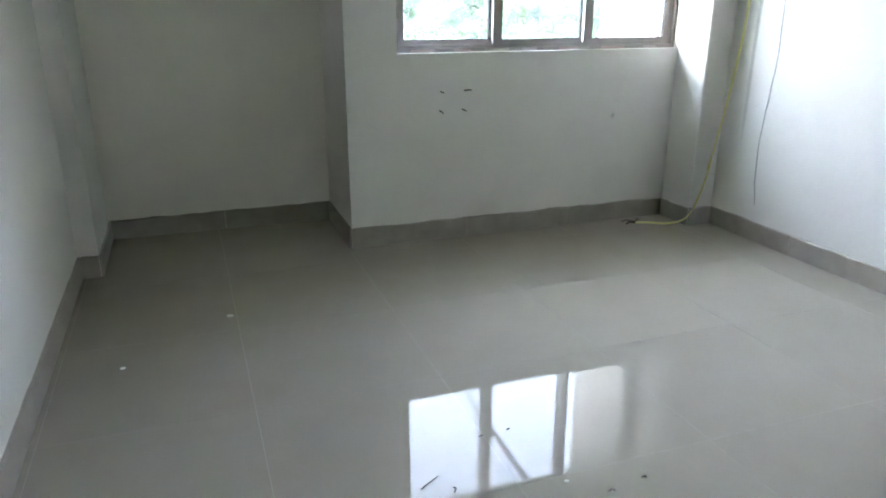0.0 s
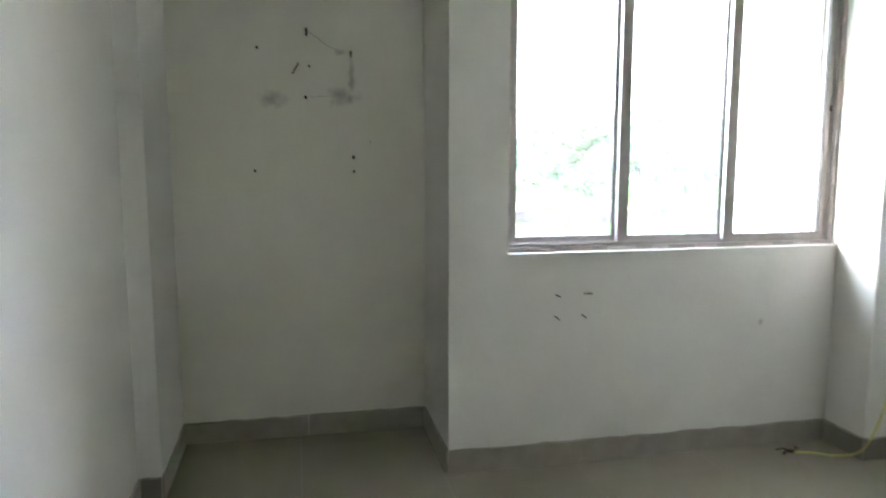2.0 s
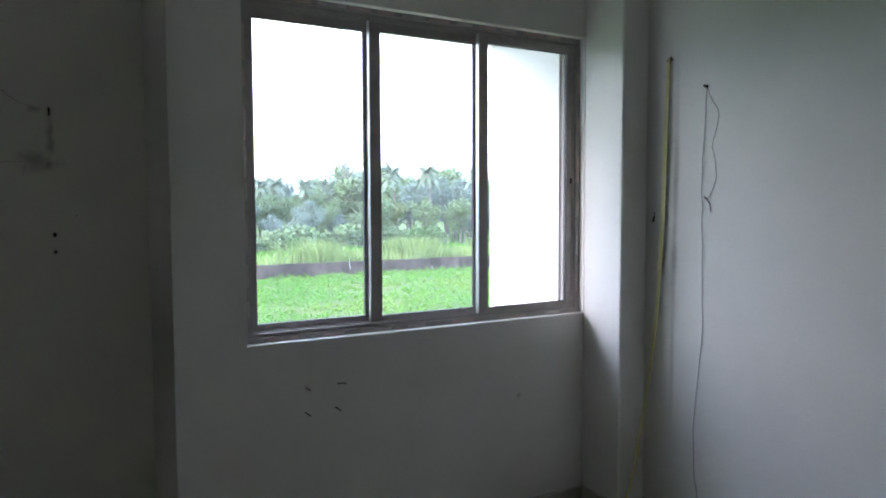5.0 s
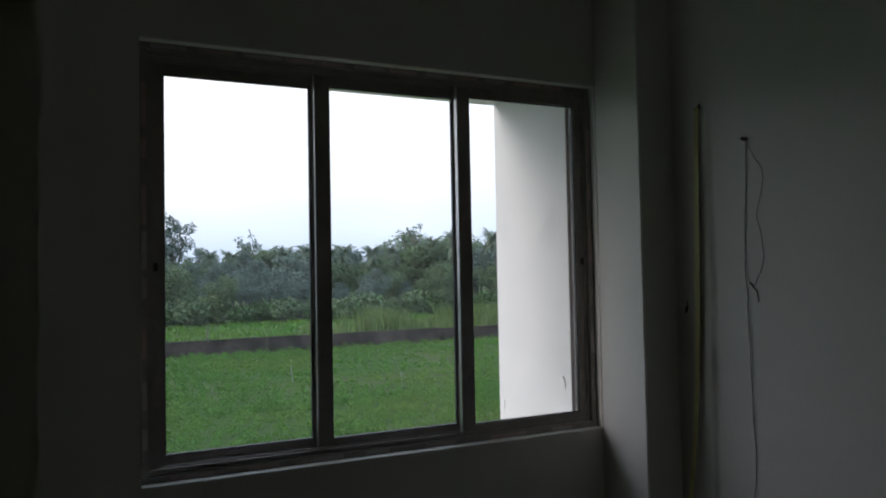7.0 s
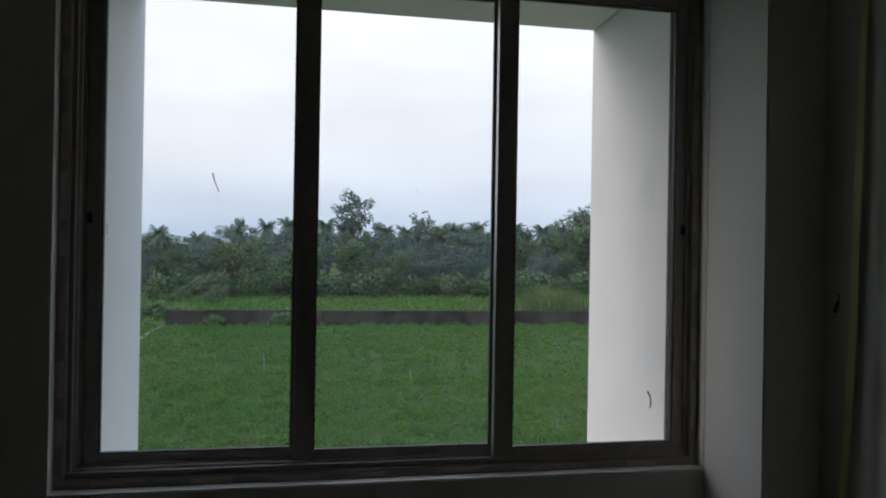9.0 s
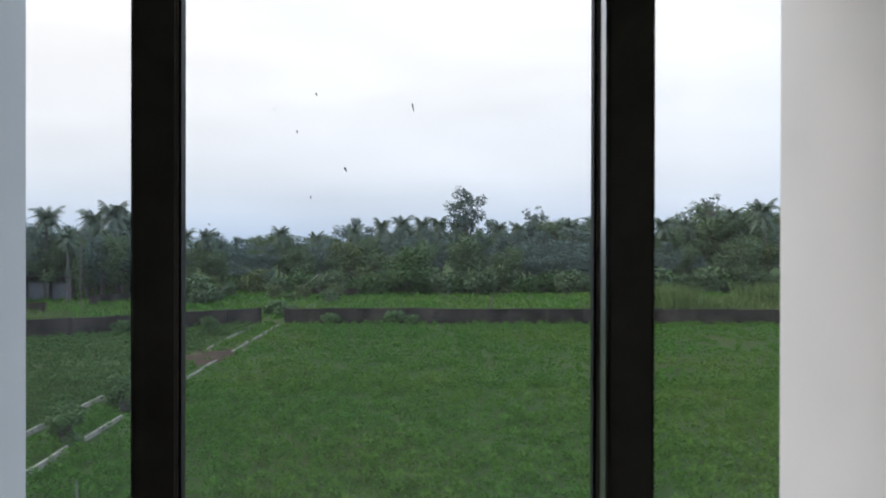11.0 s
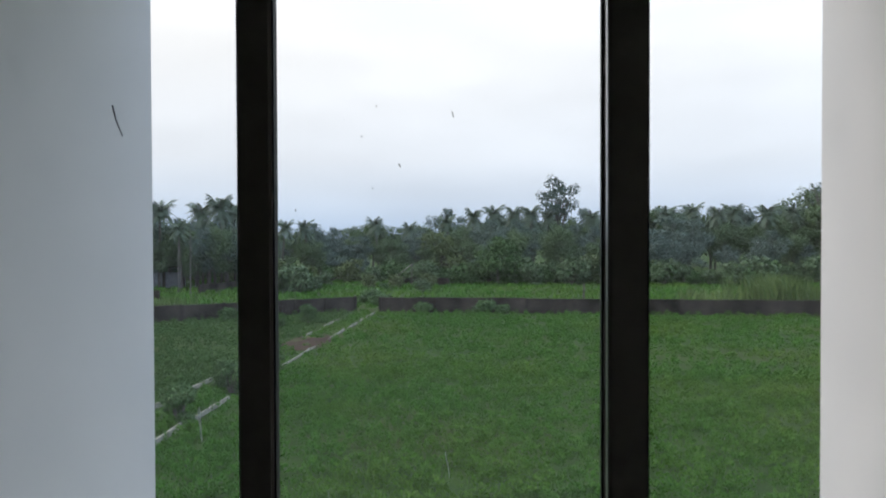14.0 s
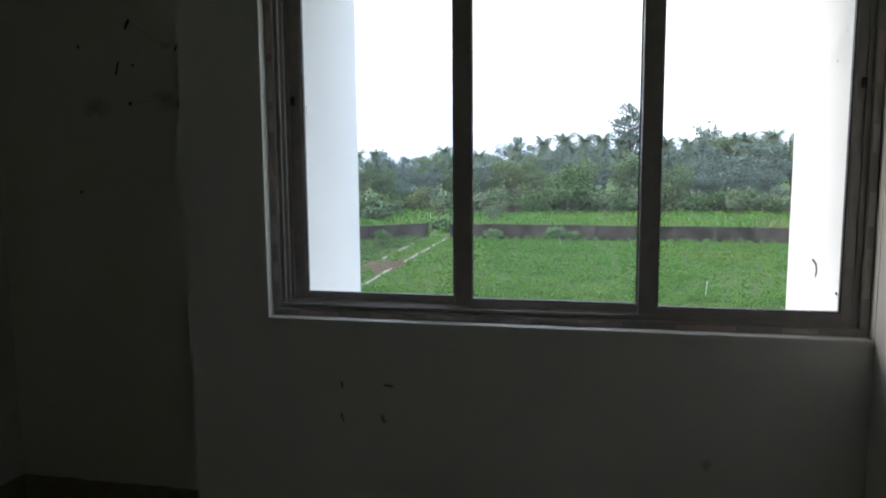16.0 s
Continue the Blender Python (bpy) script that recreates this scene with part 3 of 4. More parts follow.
def crack(keys, y, r, seed, label="dirty crack in the white plaster"):
    pts = curve_points([(a, y - 0.0004, b) for a, b in keys], 7, 0.0035, seed)
    for p in pts:
        p.y = y - 0.0004
    b = tube(pts, r, 4, 0.5)
    for v in b.verts:
        v.co.y = y - 0.0004 + (v.co.y - y + 0.0004) * 0.2
    return tagged(part("crack", b, M_CRACK), label, "crack")


for i, k in enumerate((((0.66, 2.915), (0.70, 2.905), (0.71, 2.88), (0.75, 2.895), (0.80, 2.89), (0.95, 2.86), (1.02, 2.84)), ((0.52, 3.02), (0.56, 3.0), (0.62, 3.005)), ((0.75, 3.02), (0.80, 2.99)),
                       ((1.30, 3.02), (1.38, 2.99)), ((1.52, 3.00), (1.60, 2.98), (1.66, 2.985)), ((0.16, 3.03), (0.2, 3.0)), ((1.0, 2.72), (1.03, 2.66)))):
    crack(k, 0.002 if k[0][1] > ZB else 0.0, 0.0026, 30 + i)

crack(((-0.545, 1.93), (-0.50, 1.90), (-0.45, 1.865), (-0.40, 1.842)), YN, 0.0022, 61)
crack(((-0.54, 1.632), (-0.47, 1.637), (-0.42, 1.635)), YN, 0.0018, 62)

# long faint brown streaks down the side wall beside the yellow cable
for sy, sz, sw, sh in ((-0.420, 1.60, 0.022, 0.62), (-0.410, 0.95, 0.020, 0.70)):
    ob = smudge("stain", 0.0, 0.0, 0.0, sw, sh, 70, label="faint brown streak down the white plaster", mat=M_STREAK)
    ob.location = (XR - 0.0006, sy, sz)
    ob.rotation_euler = (0, 0, radians(-90))

# hanging wires and cables
bw = tagged(empty("hanging_wire", (-0.74, 0.205, ZB)), "short dark wire hanging from the beam", "wire")
part("wire", tube(curve_points([(0.0, -0.004, 0.002), (0.004, 0.004, -0.05), (-0.008, 0.006, -0.09), (-0.02, 0.008, -0.115)], 5), 0.0022, 6), M_NAIL, bw)
part("tip", tube([(-0.012, 0.007, -0.10), (-0.022, 0.008, -0.12)], 0.0045, 6, 0.6), M_RUBBER, bw)

yc = tagged(empty("yellow_cable", (XR - 0.01, -0.376, 2.095)), "limp flat yellow cable hanging down the wall onto the floor", "cable")
off = Vector((XR - 0.01, -0.376, 2.095))
keys = [(2.012, -0.376, 2.095), (2.010, -0.372, 1.9), (2.008, -0.365, 1.6), (2.004, -0.352, 1.25), (1.994, -0.335, 0.95), (1.965, -0.315, 0.62), (1.925, -0.30, 0.35), (1.885, -0.285, 0.17), (1.835, -0.262, 0.05), (1.76, -0.20, 0.008), (1.68, -0.15, 0.007), (1.60, -0.12, 0.007)]
pts = [p - off for p in curve_points(keys, 8)]


def ribbon(line, w0, w1, w2):
    """A thin limp band lying flat to the wall, widest in its middle."""
    bm = bmesh.new()
    rows = []
    for k, p in enumerate(line):
        t = k / (len(line) - 1)
        w = 0.5 * ((w0 + (w1 - w0) * t * 2.5) if t < 0.4 else (w1 + (w2 - w1) * (t - 0.4) / 0.6))
        sway = Vector((0.004 * math.sin(7 * t), 0, 0))
        rows.append([bm.verts.new(p - sway + Vector((dx, dy, 0))) for dx, dy in ((-0.009, -w), (-0.007, -w), (-0.007, w), (-0.009, w))])
    for a, b in zip(rows, rows[1:]):
        for k in range(4):
            bm.faces.new((a[k], a[(k + 1) % 4], b[(k + 1) % 4], b[k]))
    bm.faces.new(rows[0])
    bm.faces.new(rows[-1][::-1])
    bmesh.ops.recalc_face_normals(bm, faces=bm.faces[:])
    return bm


part("band", ribbon(pts[:50], 0.014, 0.023, 0.010), M_YELLOW, yc)
part("cord", tube(pts[47:], 0.0048, 8, 1.3), M_YELLOW, yc)
part("tie", tube([Vector(p) - off for p in ((2.02, -0.376, 2.110), (2.008, -0.385, 2.095), (2.012, -0.36, 2.09))], 0.006, 6), M_NAIL, yc, "dark wire tie at the top")
part("frayed_end", tube([Vector(p) - off for p in ((1.605, -0.12, 0.008), (1.575, -0.112, 0.012), (1.545, -0.128, 0.006))], 0.009, 6, 0.5), M_NAIL, yc, "dark frayed cable end on the floor")
part("strand", tube([Vector(p) - off for p in ((1.60, -0.115, 0.008), (1.56, -0.10, 0.02), (1.53, -0.095, 0.012))], 0.004, 6, 0.5), M_NAIL, yc)
part("strand", tube([Vector(p) - off for p in ((1.62, -0.12, 0.008), (1.625, -0.10, 0.022), (1.65, -0.10, 0.012))], 0.004, 6, 0.5), M_NAIL, yc)

gw = tagged(empty("grey_wire", (XR - 0.005, -0.576, 1.945)), "thin grey wire looped on a nail, hanging down the wall", "wire")
go = Vector((XR - 0.005, -0.576, 1.945))
XQ = XR - 0.004
part("strand", tube([p - go for p in curve_points([(XQ, -0.576, 1.945), (XQ, -0.570, 1.80), (XQ, -0.559, 1.63), (XQ, -0.563, 1.45), (XQ, -0.568, 1.25), (XQ, -0.574, 0.93), (XQ, -0.545, 0.62), (XQ, -0.540, 0.40), (XQ, -0.566, 0.19)], 6, 0.002, 4)], 0.0016, 6), M_THREAD, gw)
part("loop", tube([p - go for p in curve_points([(XQ, -0.576, 1.945), (XQ, -0.605, 1.89), (XQ, -0.636, 1.84), (XQ, -0.628, 1.77), (XQ, -0.609, 1.71), (XQ, -0.624, 1.64), (XQ, -0.630, 1.566), (XQ, -0.60, 1.50), (XQ, -0.585, 1.487)], 6, 0.001, 5)], 0.0013, 6), M_THREAD, gw)
part("knot", tube([Vector(p) - go for p in ((XQ, -0.575, 1.495), (XQ - 0.008, -0.59, 1.488), (XQ, -0.602, 1.468), (XQ - 0.004, -0.61, 1.435))], 0.0032, 6, 0.6), M_NAIL, gw, "dark twisted knot")
part("nail", tube([Vector(p) - go for p in ((XR + 0.004, -0.576, 1.95), (XR - 0.02, -0.576, 1.95))], 0.006, 8), M_NAIL, gw)
nail((XR + 0.003, YP - 0.045, 1.428), (XR - 0.014, YP - 0.052, 1.388), 0.005, "dark bent hook on the white pier", "hook")

# overhead service cable
tagged(part("service_cable", tube(curve_points([CABLE_A, CABLE_M, CABLE_B], 10), 0.046, 6), M_RUBBER), "dark overhead service cable slung from the facade", "cable")

# ---- outside ----
rng = np.random.default_rng(7)
Z0 = GROUND


def flat_ground():
    nx = np.concatenate([[-2500, -800, -300, -150], np.linspace(-90, 90, 61), [150, 300, 800, 2500]])
    ny = np.concatenate([[-2500, -300, -60], np.linspace(-10, 150, 61), [250, 600, 2500]])
    verts = [(float(a), float(b), Z0 + (0.10 * noise.noise((a * 0.07, b * 0.07, 3)) if 9 < b < 48 else 0.0)) for b in ny for a in nx]
    w = len(nx)
    faces = [(j * w + i, j * w + i + 1, (j + 1) * w + i + 1, (j + 1) * w + i) for j in range(len(ny) - 1) for i in range(w - 1)]
    ob = mesh_object("ground", verts, faces, M_GROUND)
    ob.data.polygons.foreach_set("use_smooth", [True] * len(ob.data.polygons))
    return tagged(ob, "bright green overgrown meadow with uneven grass", "ground", kind="structure")


flat_ground()


def swell(p):
    """Height of the growth at each point: hummocks, and thin spots between them."""
    return np.array([0.85 + 1.0 * noise.noise((q[0] * 2.1, q[1] * 1.5, 1.7)) + 0.45 * noise.noise((q[0] * 0.35, q[1] * 0.3, 2.0)) for q in p])


def blades(name, pts, h, w, n, mat, label, lean=0.35, cat="grass", rough=False):
    """Tufts of narrow upright blades at the points."""
    grow = np.repeat(np.clip(swell(pts), 0.15, 1.7) if rough else np.ones(len(pts)), n)
    P = np.repeat(pts, n, axis=0)
    m = len(P)
    a = rng.uniform(0, 2 * np.pi, m)
    hh = h * rng.uniform(0.55, 1.15, m) * grow
    ww = w * rng.uniform(0.6, 1.3, m)
    base = P + np.stack([rng.normal(0, w * 2.2, m), rng.normal(0, w * 2.2, m), np.zeros(m)], 1)
    side = np.stack([np.cos(a), np.sin(a), np.zeros(m)], 1) * ww[:, None] * 0.5
    tip = base + np.stack([rng.normal(0, lean, m) * hh, rng.normal(0, lean, m) * hh, hh], 1)
    mid = base * 0.45 + tip * 0.55 + np.stack([np.zeros(m), np.zeros(m), hh * 0.12], 1)
    V = np.stack([base - side, base + side, mid + side * 0.8, mid - side * 0.8, tip], 1).reshape(-1, 3)
    F = []
    for i in range(m):
        o = 5 * i
        F.append((o, o + 1, o + 2, o + 3))
        F.append((o + 3, o + 2, o + 4))
    return tagged(mesh_object(name, V.tolist(), F, mat), label, cat, kind="stuff")


def lawn_points(k, x0, x1, y0, y1):
    p = np.stack([rng.uniform(x0, x1, k), rng.uniform(y0, y1, k), np.full(k, Z0)], 1)
    keep = [abs(q[0] + 8.0 + 0.025 * q[1]) > 0.26 and abs(q[0] + 9.75 + 0.022 * q[1]) > 0.26 and math.hypot((q[0] + 9.8) / 1.15, (q[1] - 34.4) / 2.7) > 0.62 + 0.6 * noise.noise((q[0] * 1.3, q[1] * 1.3, 5)) and noise.noise((q[0] * 2.1, q[1] * 1.5, 1.7)) + 0.6 * noise.noise((q[0] * 4.6, q[1] * 3.2, 4.0)) > rng.uniform(-0.9, 0.15) for q in p]
    return p[keep]


def mounds(name, centres, radius, h, n, size, mat, label):
    """Low rounded leafy plants: many small leaves standing over a dome."""
    m = len(centres) * n
    P = np.repeat(centres, n, axis=0)
    R = np.repeat(radius * rng.uniform(0.6, 1.5, len(centres)), n)
    T = np.repeat(h * rng.uniform(0.55, 1.35, len(centres)), n)
    a, q = rng.uniform(0, 2 * np.pi, m), np.sqrt(rng.uniform(0, 1, m))
    out = np.stack([np.cos(a), np.sin(a), np.zeros(m)], 1)
    tip = P + out * (R * q)[:, None]
    tip[:, 2] += T * (1 - q * q) * rng.uniform(0.75, 1.2, m) + 0.05
    base = tip - out * (size * 0.7) - np.array([0, 0, size * 1.1])
    b = rng.uniform(0, 2 * np.pi, m)
    side = np.stack([np.cos(b), np.sin(b), np.zeros(m)], 1) * (size * rng.uniform(0.3, 0.6, m))[:, None]
    mid = base * 0.4 + tip * 0.6
    V = np.stack([base, mid + side, tip, mid - side], 1).reshape(-1, 3)
    F = [(4 * i, 4 * i + 1, 4 * i + 2, 4 * i + 3) for i in range(m)]
    return tagged(mesh_object(name, V.tolist(), F, mat), label, "grass", kind="stuff")


def meadow(pts, w, n, clumps, leaves, size):
    """Short growth with leafy mounds over it; the plot beyond the old path is darker and bluer."""
    for mask, mat, label in ((lambda p: p[:, 0] >= -10.3, M_GRASS, "low green meadow growth in soft leafy mounds"), (lambda p: p[:, 0] < -10.3, M_GRASS_DARK, "low dark green meadow growth in soft leafy mounds")):
        if mask(pts).any():
            blades("grass", pts[mask(pts)], 0.11, w, n, mat, label, 0.34, rough=True)
        if mask(clumps).any():
            mounds("meadow_plants", clumps[mask(clumps)], 0.25, 0.28, leaves, size, mat, label)


meadow(lawn_points(30000, -17, 17, 9, 28), 0.028, 5, lawn_points(3500, -17, 17, 9, 28), 44, 0.060)
meadow(lawn_points(26000, -34, 32, 26, 49), 0.044, 4, lawn_points(6000, -34, 32, 26, 49), 26, 0.080)
meadow(lawn_points(7000, -34, -16, 12, 28), 0.042, 4, lawn_points(1300, -34, -16, 12, 28), 36, 0.070)
blades("grass", lawn_points(10000, -50, 50, 51.5, 84), 0.34, 0.12, 4, M_GRASS, "taller grass beyond the boundary wall", 0.4, rough=True)
REEDS = np.stack([rng.normal(31, 8, 1500), rng.normal(60, 2.5, 1500), np.full(1500, Z0)], 1)
REEDS = REEDS[(REEDS[:, 0] > 15) & (REEDS[:, 1] > 53) & (rng.uniform(0, 1, 1500) < 0.35 + 0.65 * (np.sin(REEDS[:, 0] * 0.9) > -0.2))]
HIGH = np.sin(REEDS[:, 0] * 0.62 + 0.8) + 0.5 * np.sin(REEDS[:, 0] * 1.7) > 0.1
blades("reeds", REEDS[HIGH], 2.2, 0.10, 6, M_REED, "tall pale green reeds behind the boundary wall", 0.28, "reeds")
blades("reeds", REEDS[~HIGH], 1.15, 0.11, 6, M_REED, "lower pale green reeds behind the boundary wall", 0.34, "reeds")
blades("reeds", np.stack([rng.uniform(-36, -24, 260), rng.uniform(46, 52, 260), np.full(260, Z0)], 1), 1.0, 0.10, 5, M_REED, "tall pale green reeds behind the boundary wall", 0.2, "reeds")


# boundary wall of posts and panels
def boundary_wall(a, b, height, label, step=2.6, name="boundary_wall"):
    a, b = Vector((*a, Z0)), Vector((*b, Z0))
    d = b - a
    n = max(1, round(d.length / step))
    ob = tagged(empty(name, a), label, "boundary wall")
    ob.rotation_euler = (0, 0, math.atan2(d.y, d.x))
    s = d.length / n
    rnd = random.Random(int(a.x * 7 + b.y))
    for i in range(n):
        dz = rnd.uniform(-0.03, 0.03)
        part("panel", boxes((i * s + 0.09, -0.07, -0.1, (i + 1) * s - 0.09, 0.07, height - 0.05 + dz), bevel=0.012), M_CONC, ob)
        part("coping", boxes((i * s + 0.085, -0.10, height - 0.05 + dz, (i + 1) * s - 0.085, 0.10, height + 0.015 + dz), bevel=0.012), M_CONC, ob)
    for i in range(n + 1):
        part("post", boxes((i * s - 0.12, -0.12, -0.1, i * s + 0.085, 0.12, height + rnd.uniform(0.0, 0.05)), bevel=0.015), M_CONC, ob)
    return ob


H = 1.05
boundary_wall((-9.0, 49.7), (44, 48.4), H, "low dark weather-stained concrete wall across the meadow")
boundary_wall((-11.05, 50.3), (-16.5, 46.0), H, "low dark weather-stained concrete wall across the meadow")
boundary_wall((-16.5, 46.0), (-40, 28.5), H, "low dark weather-stained concrete wall across the meadow")
boundary_wall((-48, 52.5), (-28.6, 54.5), 1.1, "far low concrete plot wall", 3)
boundary_wall((-30, 65), (-29, 70), 0.85, "far low concrete plot wall", 2.5)
boundary_wall((-29, 70), (-26.5, 82), 0.85, "far low concrete plot wall", 3)
boundary_wall((-26.5, 82), (-20, 84), 0.85, "far low concrete plot wall", 3)
boundary_wall((-14.2, 82), (-7, 78), 0.8, "far low concrete plot wall", 3)


def shed():
    ob = tagged(empty("unfinished_shed", (-38, 72, Z0)), "small unfinished grey concrete shed beyond the meadow", "shed")
    part("wall", boxes((-4, 0, 0, 3.0, 0.2, 1.7), bevel=0.02), M_SHED, ob)
    for px in (-4.0, -1.6, 0.8, 3.0, 5.8):
        part("column", boxes((px - 0.12, -0.5, 0, px + 0.12, -0.25, 2.2), bevel=0.015), M_CONC, ob)
    part("beam", boxes((-4.3, -0.52, 2.2, 6.1, -0.22, 2.42), bevel=0.015), M_CONC, ob)


shed()


# kerbs along the old path
def kerb(keys, label, gaps=()):
    ob = tagged(empty("kerb", (keys[0][0], keys[0][1], Z0)), label, "kerb")
    o = Vector((keys[0][0], keys[0][1], Z0))
    pts = [Vector((a, b, Z0)) for a, b in keys]
    rnd = random.Random(len(keys) + int(o.x * 10))
    for p, q in zip(pts, pts[1:]):
        d = q - p
        n = max(1, round(d.length / 0.9))
        ang = math.atan2(d.y, d.x)
        for i in range(n):
            c = p + d * ((i + 0.5) / n)
            if any(g0 < c.y < g1 for g0, g1 in gaps):
                continue
            L = d.length / n * 0.495
            st = part("kerbstone", boxes((-L, -0.036, -0.1, L, 0.036, 0.12 + rnd.uniform(-0.04, 0.02)), bevel=0.012), M_KERB, ob)
            st.location = c - o + Vector((rnd.uniform(-0.02, 0.02), rnd.uniform(-0.02, 0.02), 0))
            st.rotation_euler = (0, rnd.uniform(-0.02, 0.02), ang + rnd.uniform(-0.03, 0.03))
    return ob


kerb(((-8.16, 9), (-8.26, 13.6), (-8.49, 18.3), (-8.88, 32.0), (-9.2, 48.2)), "broken whitewashed kerb running through the grass", ((21.5, 22.6), (33, 36), (39.2, 40), (43, 44)))
kerb(((-9.9, 10), (-10.04, 14.9), (-10.42, 18.7), (-10.48, 23), (-10.45, 35), (-10.76, 44.9)), "broken whitewashed kerb running through the grass", ((27, 36), (38, 40)))
def soil_patch():
    """Uneven bare earth, highest in the middle, sinking under the grass at its edge."""
    bm = bmesh.new()
    rings, seg = 9, 36
    c = bm.verts.new((0, 0, 0.07))
    rows = []
    for i in range(1, rings + 1):
        q = i / rings
        row = []
        for k in range(seg):
            t = 2 * math.pi * k / seg
            e = 1 + 0.22 * noise.noise((math.cos(t) * 1.6, math.sin(t) * 1.6, 8))
            x, y = 1.3 * q * e * math.cos(t), 3.0 * q * e * math.sin(t)
            row.append(bm.verts.new((x, y, 0.07 * (1 - q * q) + 0.05 * noise.noise((x * 2.5, y * 2.5, 1)) * (1 - q) - 0.01 * q)))
        rows.append(row)
    for k in range(seg):
        bm.faces.new((c, rows[0][k], rows[0][(k + 1) % seg]))
    for a, b in zip(rows, rows[1:]):
        for k in range(seg):
            bm.faces.new((a[k], b[k], b[(k + 1) % seg], a[(k + 1) % seg]))
    ob = tagged(part("soil_patch", bm, M_SOIL, smooth=True), "bare brown soil patch on the old path", "soil", kind="structure")
    ob.location = (-9.8, 34.4, Z0 + 0.03)


soil_patch()


# ---- trees and bushes ----
def leaf_cloud(blobs, count, size, seed, flat=0.6):
    """Many small folded leaf sprays scattered over uneven blobs (x, y, z, radius)."""
    r = np.random.default_rng(seed)
    B = np.array(blobs)
    pick = r.choice(len(B), count, p=B[:, 3] ** 2 / (B[:, 3] ** 2).sum())
    d = r.normal(size=(count, 3))
    d /= np.linalg.norm(d, axis=1)[:, None]
    rad = B[pick, 3] * (0.35 + 1.0 * r.beta(2.2, 1.9, count))
    c = B[pick, :3] + d * rad[:, None] * np.array([1, 1, 0.8])
    nrm = d * 0.6 + r.normal(0, 0.8, (count, 3)) + np.array([0, 0, flat])
    nrm /= np.linalg.norm(nrm, axis=1)[:, None]
    u = np.cross(nrm, r.normal(size=(count, 3)))
    u /= np.linalg.norm(u, axis=1)[:, None]
    w = np.cross(nrm, u)
    s = size * r.uniform(0.5, 1.35, count)[:, None]
    k = r.uniform(0.35, 0.8, count)[:, None]
    fold = nrm * s * 0.25
    V = np.stack([c - u * s, c - w * s * k - fold, c + u * s, c + w * s * k - fold], 1).reshape(-1, 3)
    F = [(4 * i, 4 * i + 1, 4 * i + 2) for i in range(count)] + [(4 * i, 4 * i + 2, 4 * i + 3) for i in range(count)]
    return V.tolist(), F


def limb_mesh(lines):
    bm = bmesh.new()
    for pts, r0, tp in lines:
        b2 = tube(pts, r0, 6, tp)
        me = bpy.data.meshes.new("tmp")
        b2.to_mesh(me)
        b2.free()
        bm.from_mesh(me)
        bpy.data.meshes.remove(me)
    return bm


def broad_tree(seed, height, spread, mat, label, count=3200, leaf=0.21, name="tree", sparse=False):
    rnd = random.Random(seed)
    ob = tagged(empty(name, (0, 0, 0)), label, "tree", "trees behind the meadow")
    blobs, lines = [], [([(0, 0, -0.2), (rnd.uniform(-.15, .15), rnd.uniform(-.15, .15), height * 0.3), (rnd.uniform(-.3, .3), rnd.uniform(-.3, .3), height * 0.62)], height * 0.022, 0.55)]
    n = 17 if sparse else 19
    for i in range(n):
        a = i * 2.4 + rnd.uniform(-0.5, 0.5)
        q = rnd.uniform(0.15, 1.1)
        z = height * (rnd.uniform(0.32, 0.9) if not sparse else rnd.uniform(0.5, 0.93))
        rr = spread * q * (1.15 - 0.55 * z / height)
        br = spread * (rnd.uniform(0.20, 0.36) if sparse else rnd.uniform(0.17, 0.38))
        p = (rr * math.cos(a), rr * math.sin(a), z)
        blobs.append((*p, br))
        lines.append(([(0, 0, height * rnd.uniform(0.2, 0.5)), (p[0] * 0.5, p[1] * 0.5, p[2] * 0.8), p], height * 0.009, 0.4))
    blobs.append((rnd.uniform(-.4, .4), rnd.uniform(-.4, .4), height * 0.9, spread * 0.22))
    if not sparse:
        blobs.append((0, 0, height * 0.5, spread * 0.62))
    part("trunk", limb_mesh(lines), M_BARK, ob)
    V, F = leaf_cloud(blobs, count, leaf, seed)
    mesh_object("crown", V, F, mat, ob)
    return ob


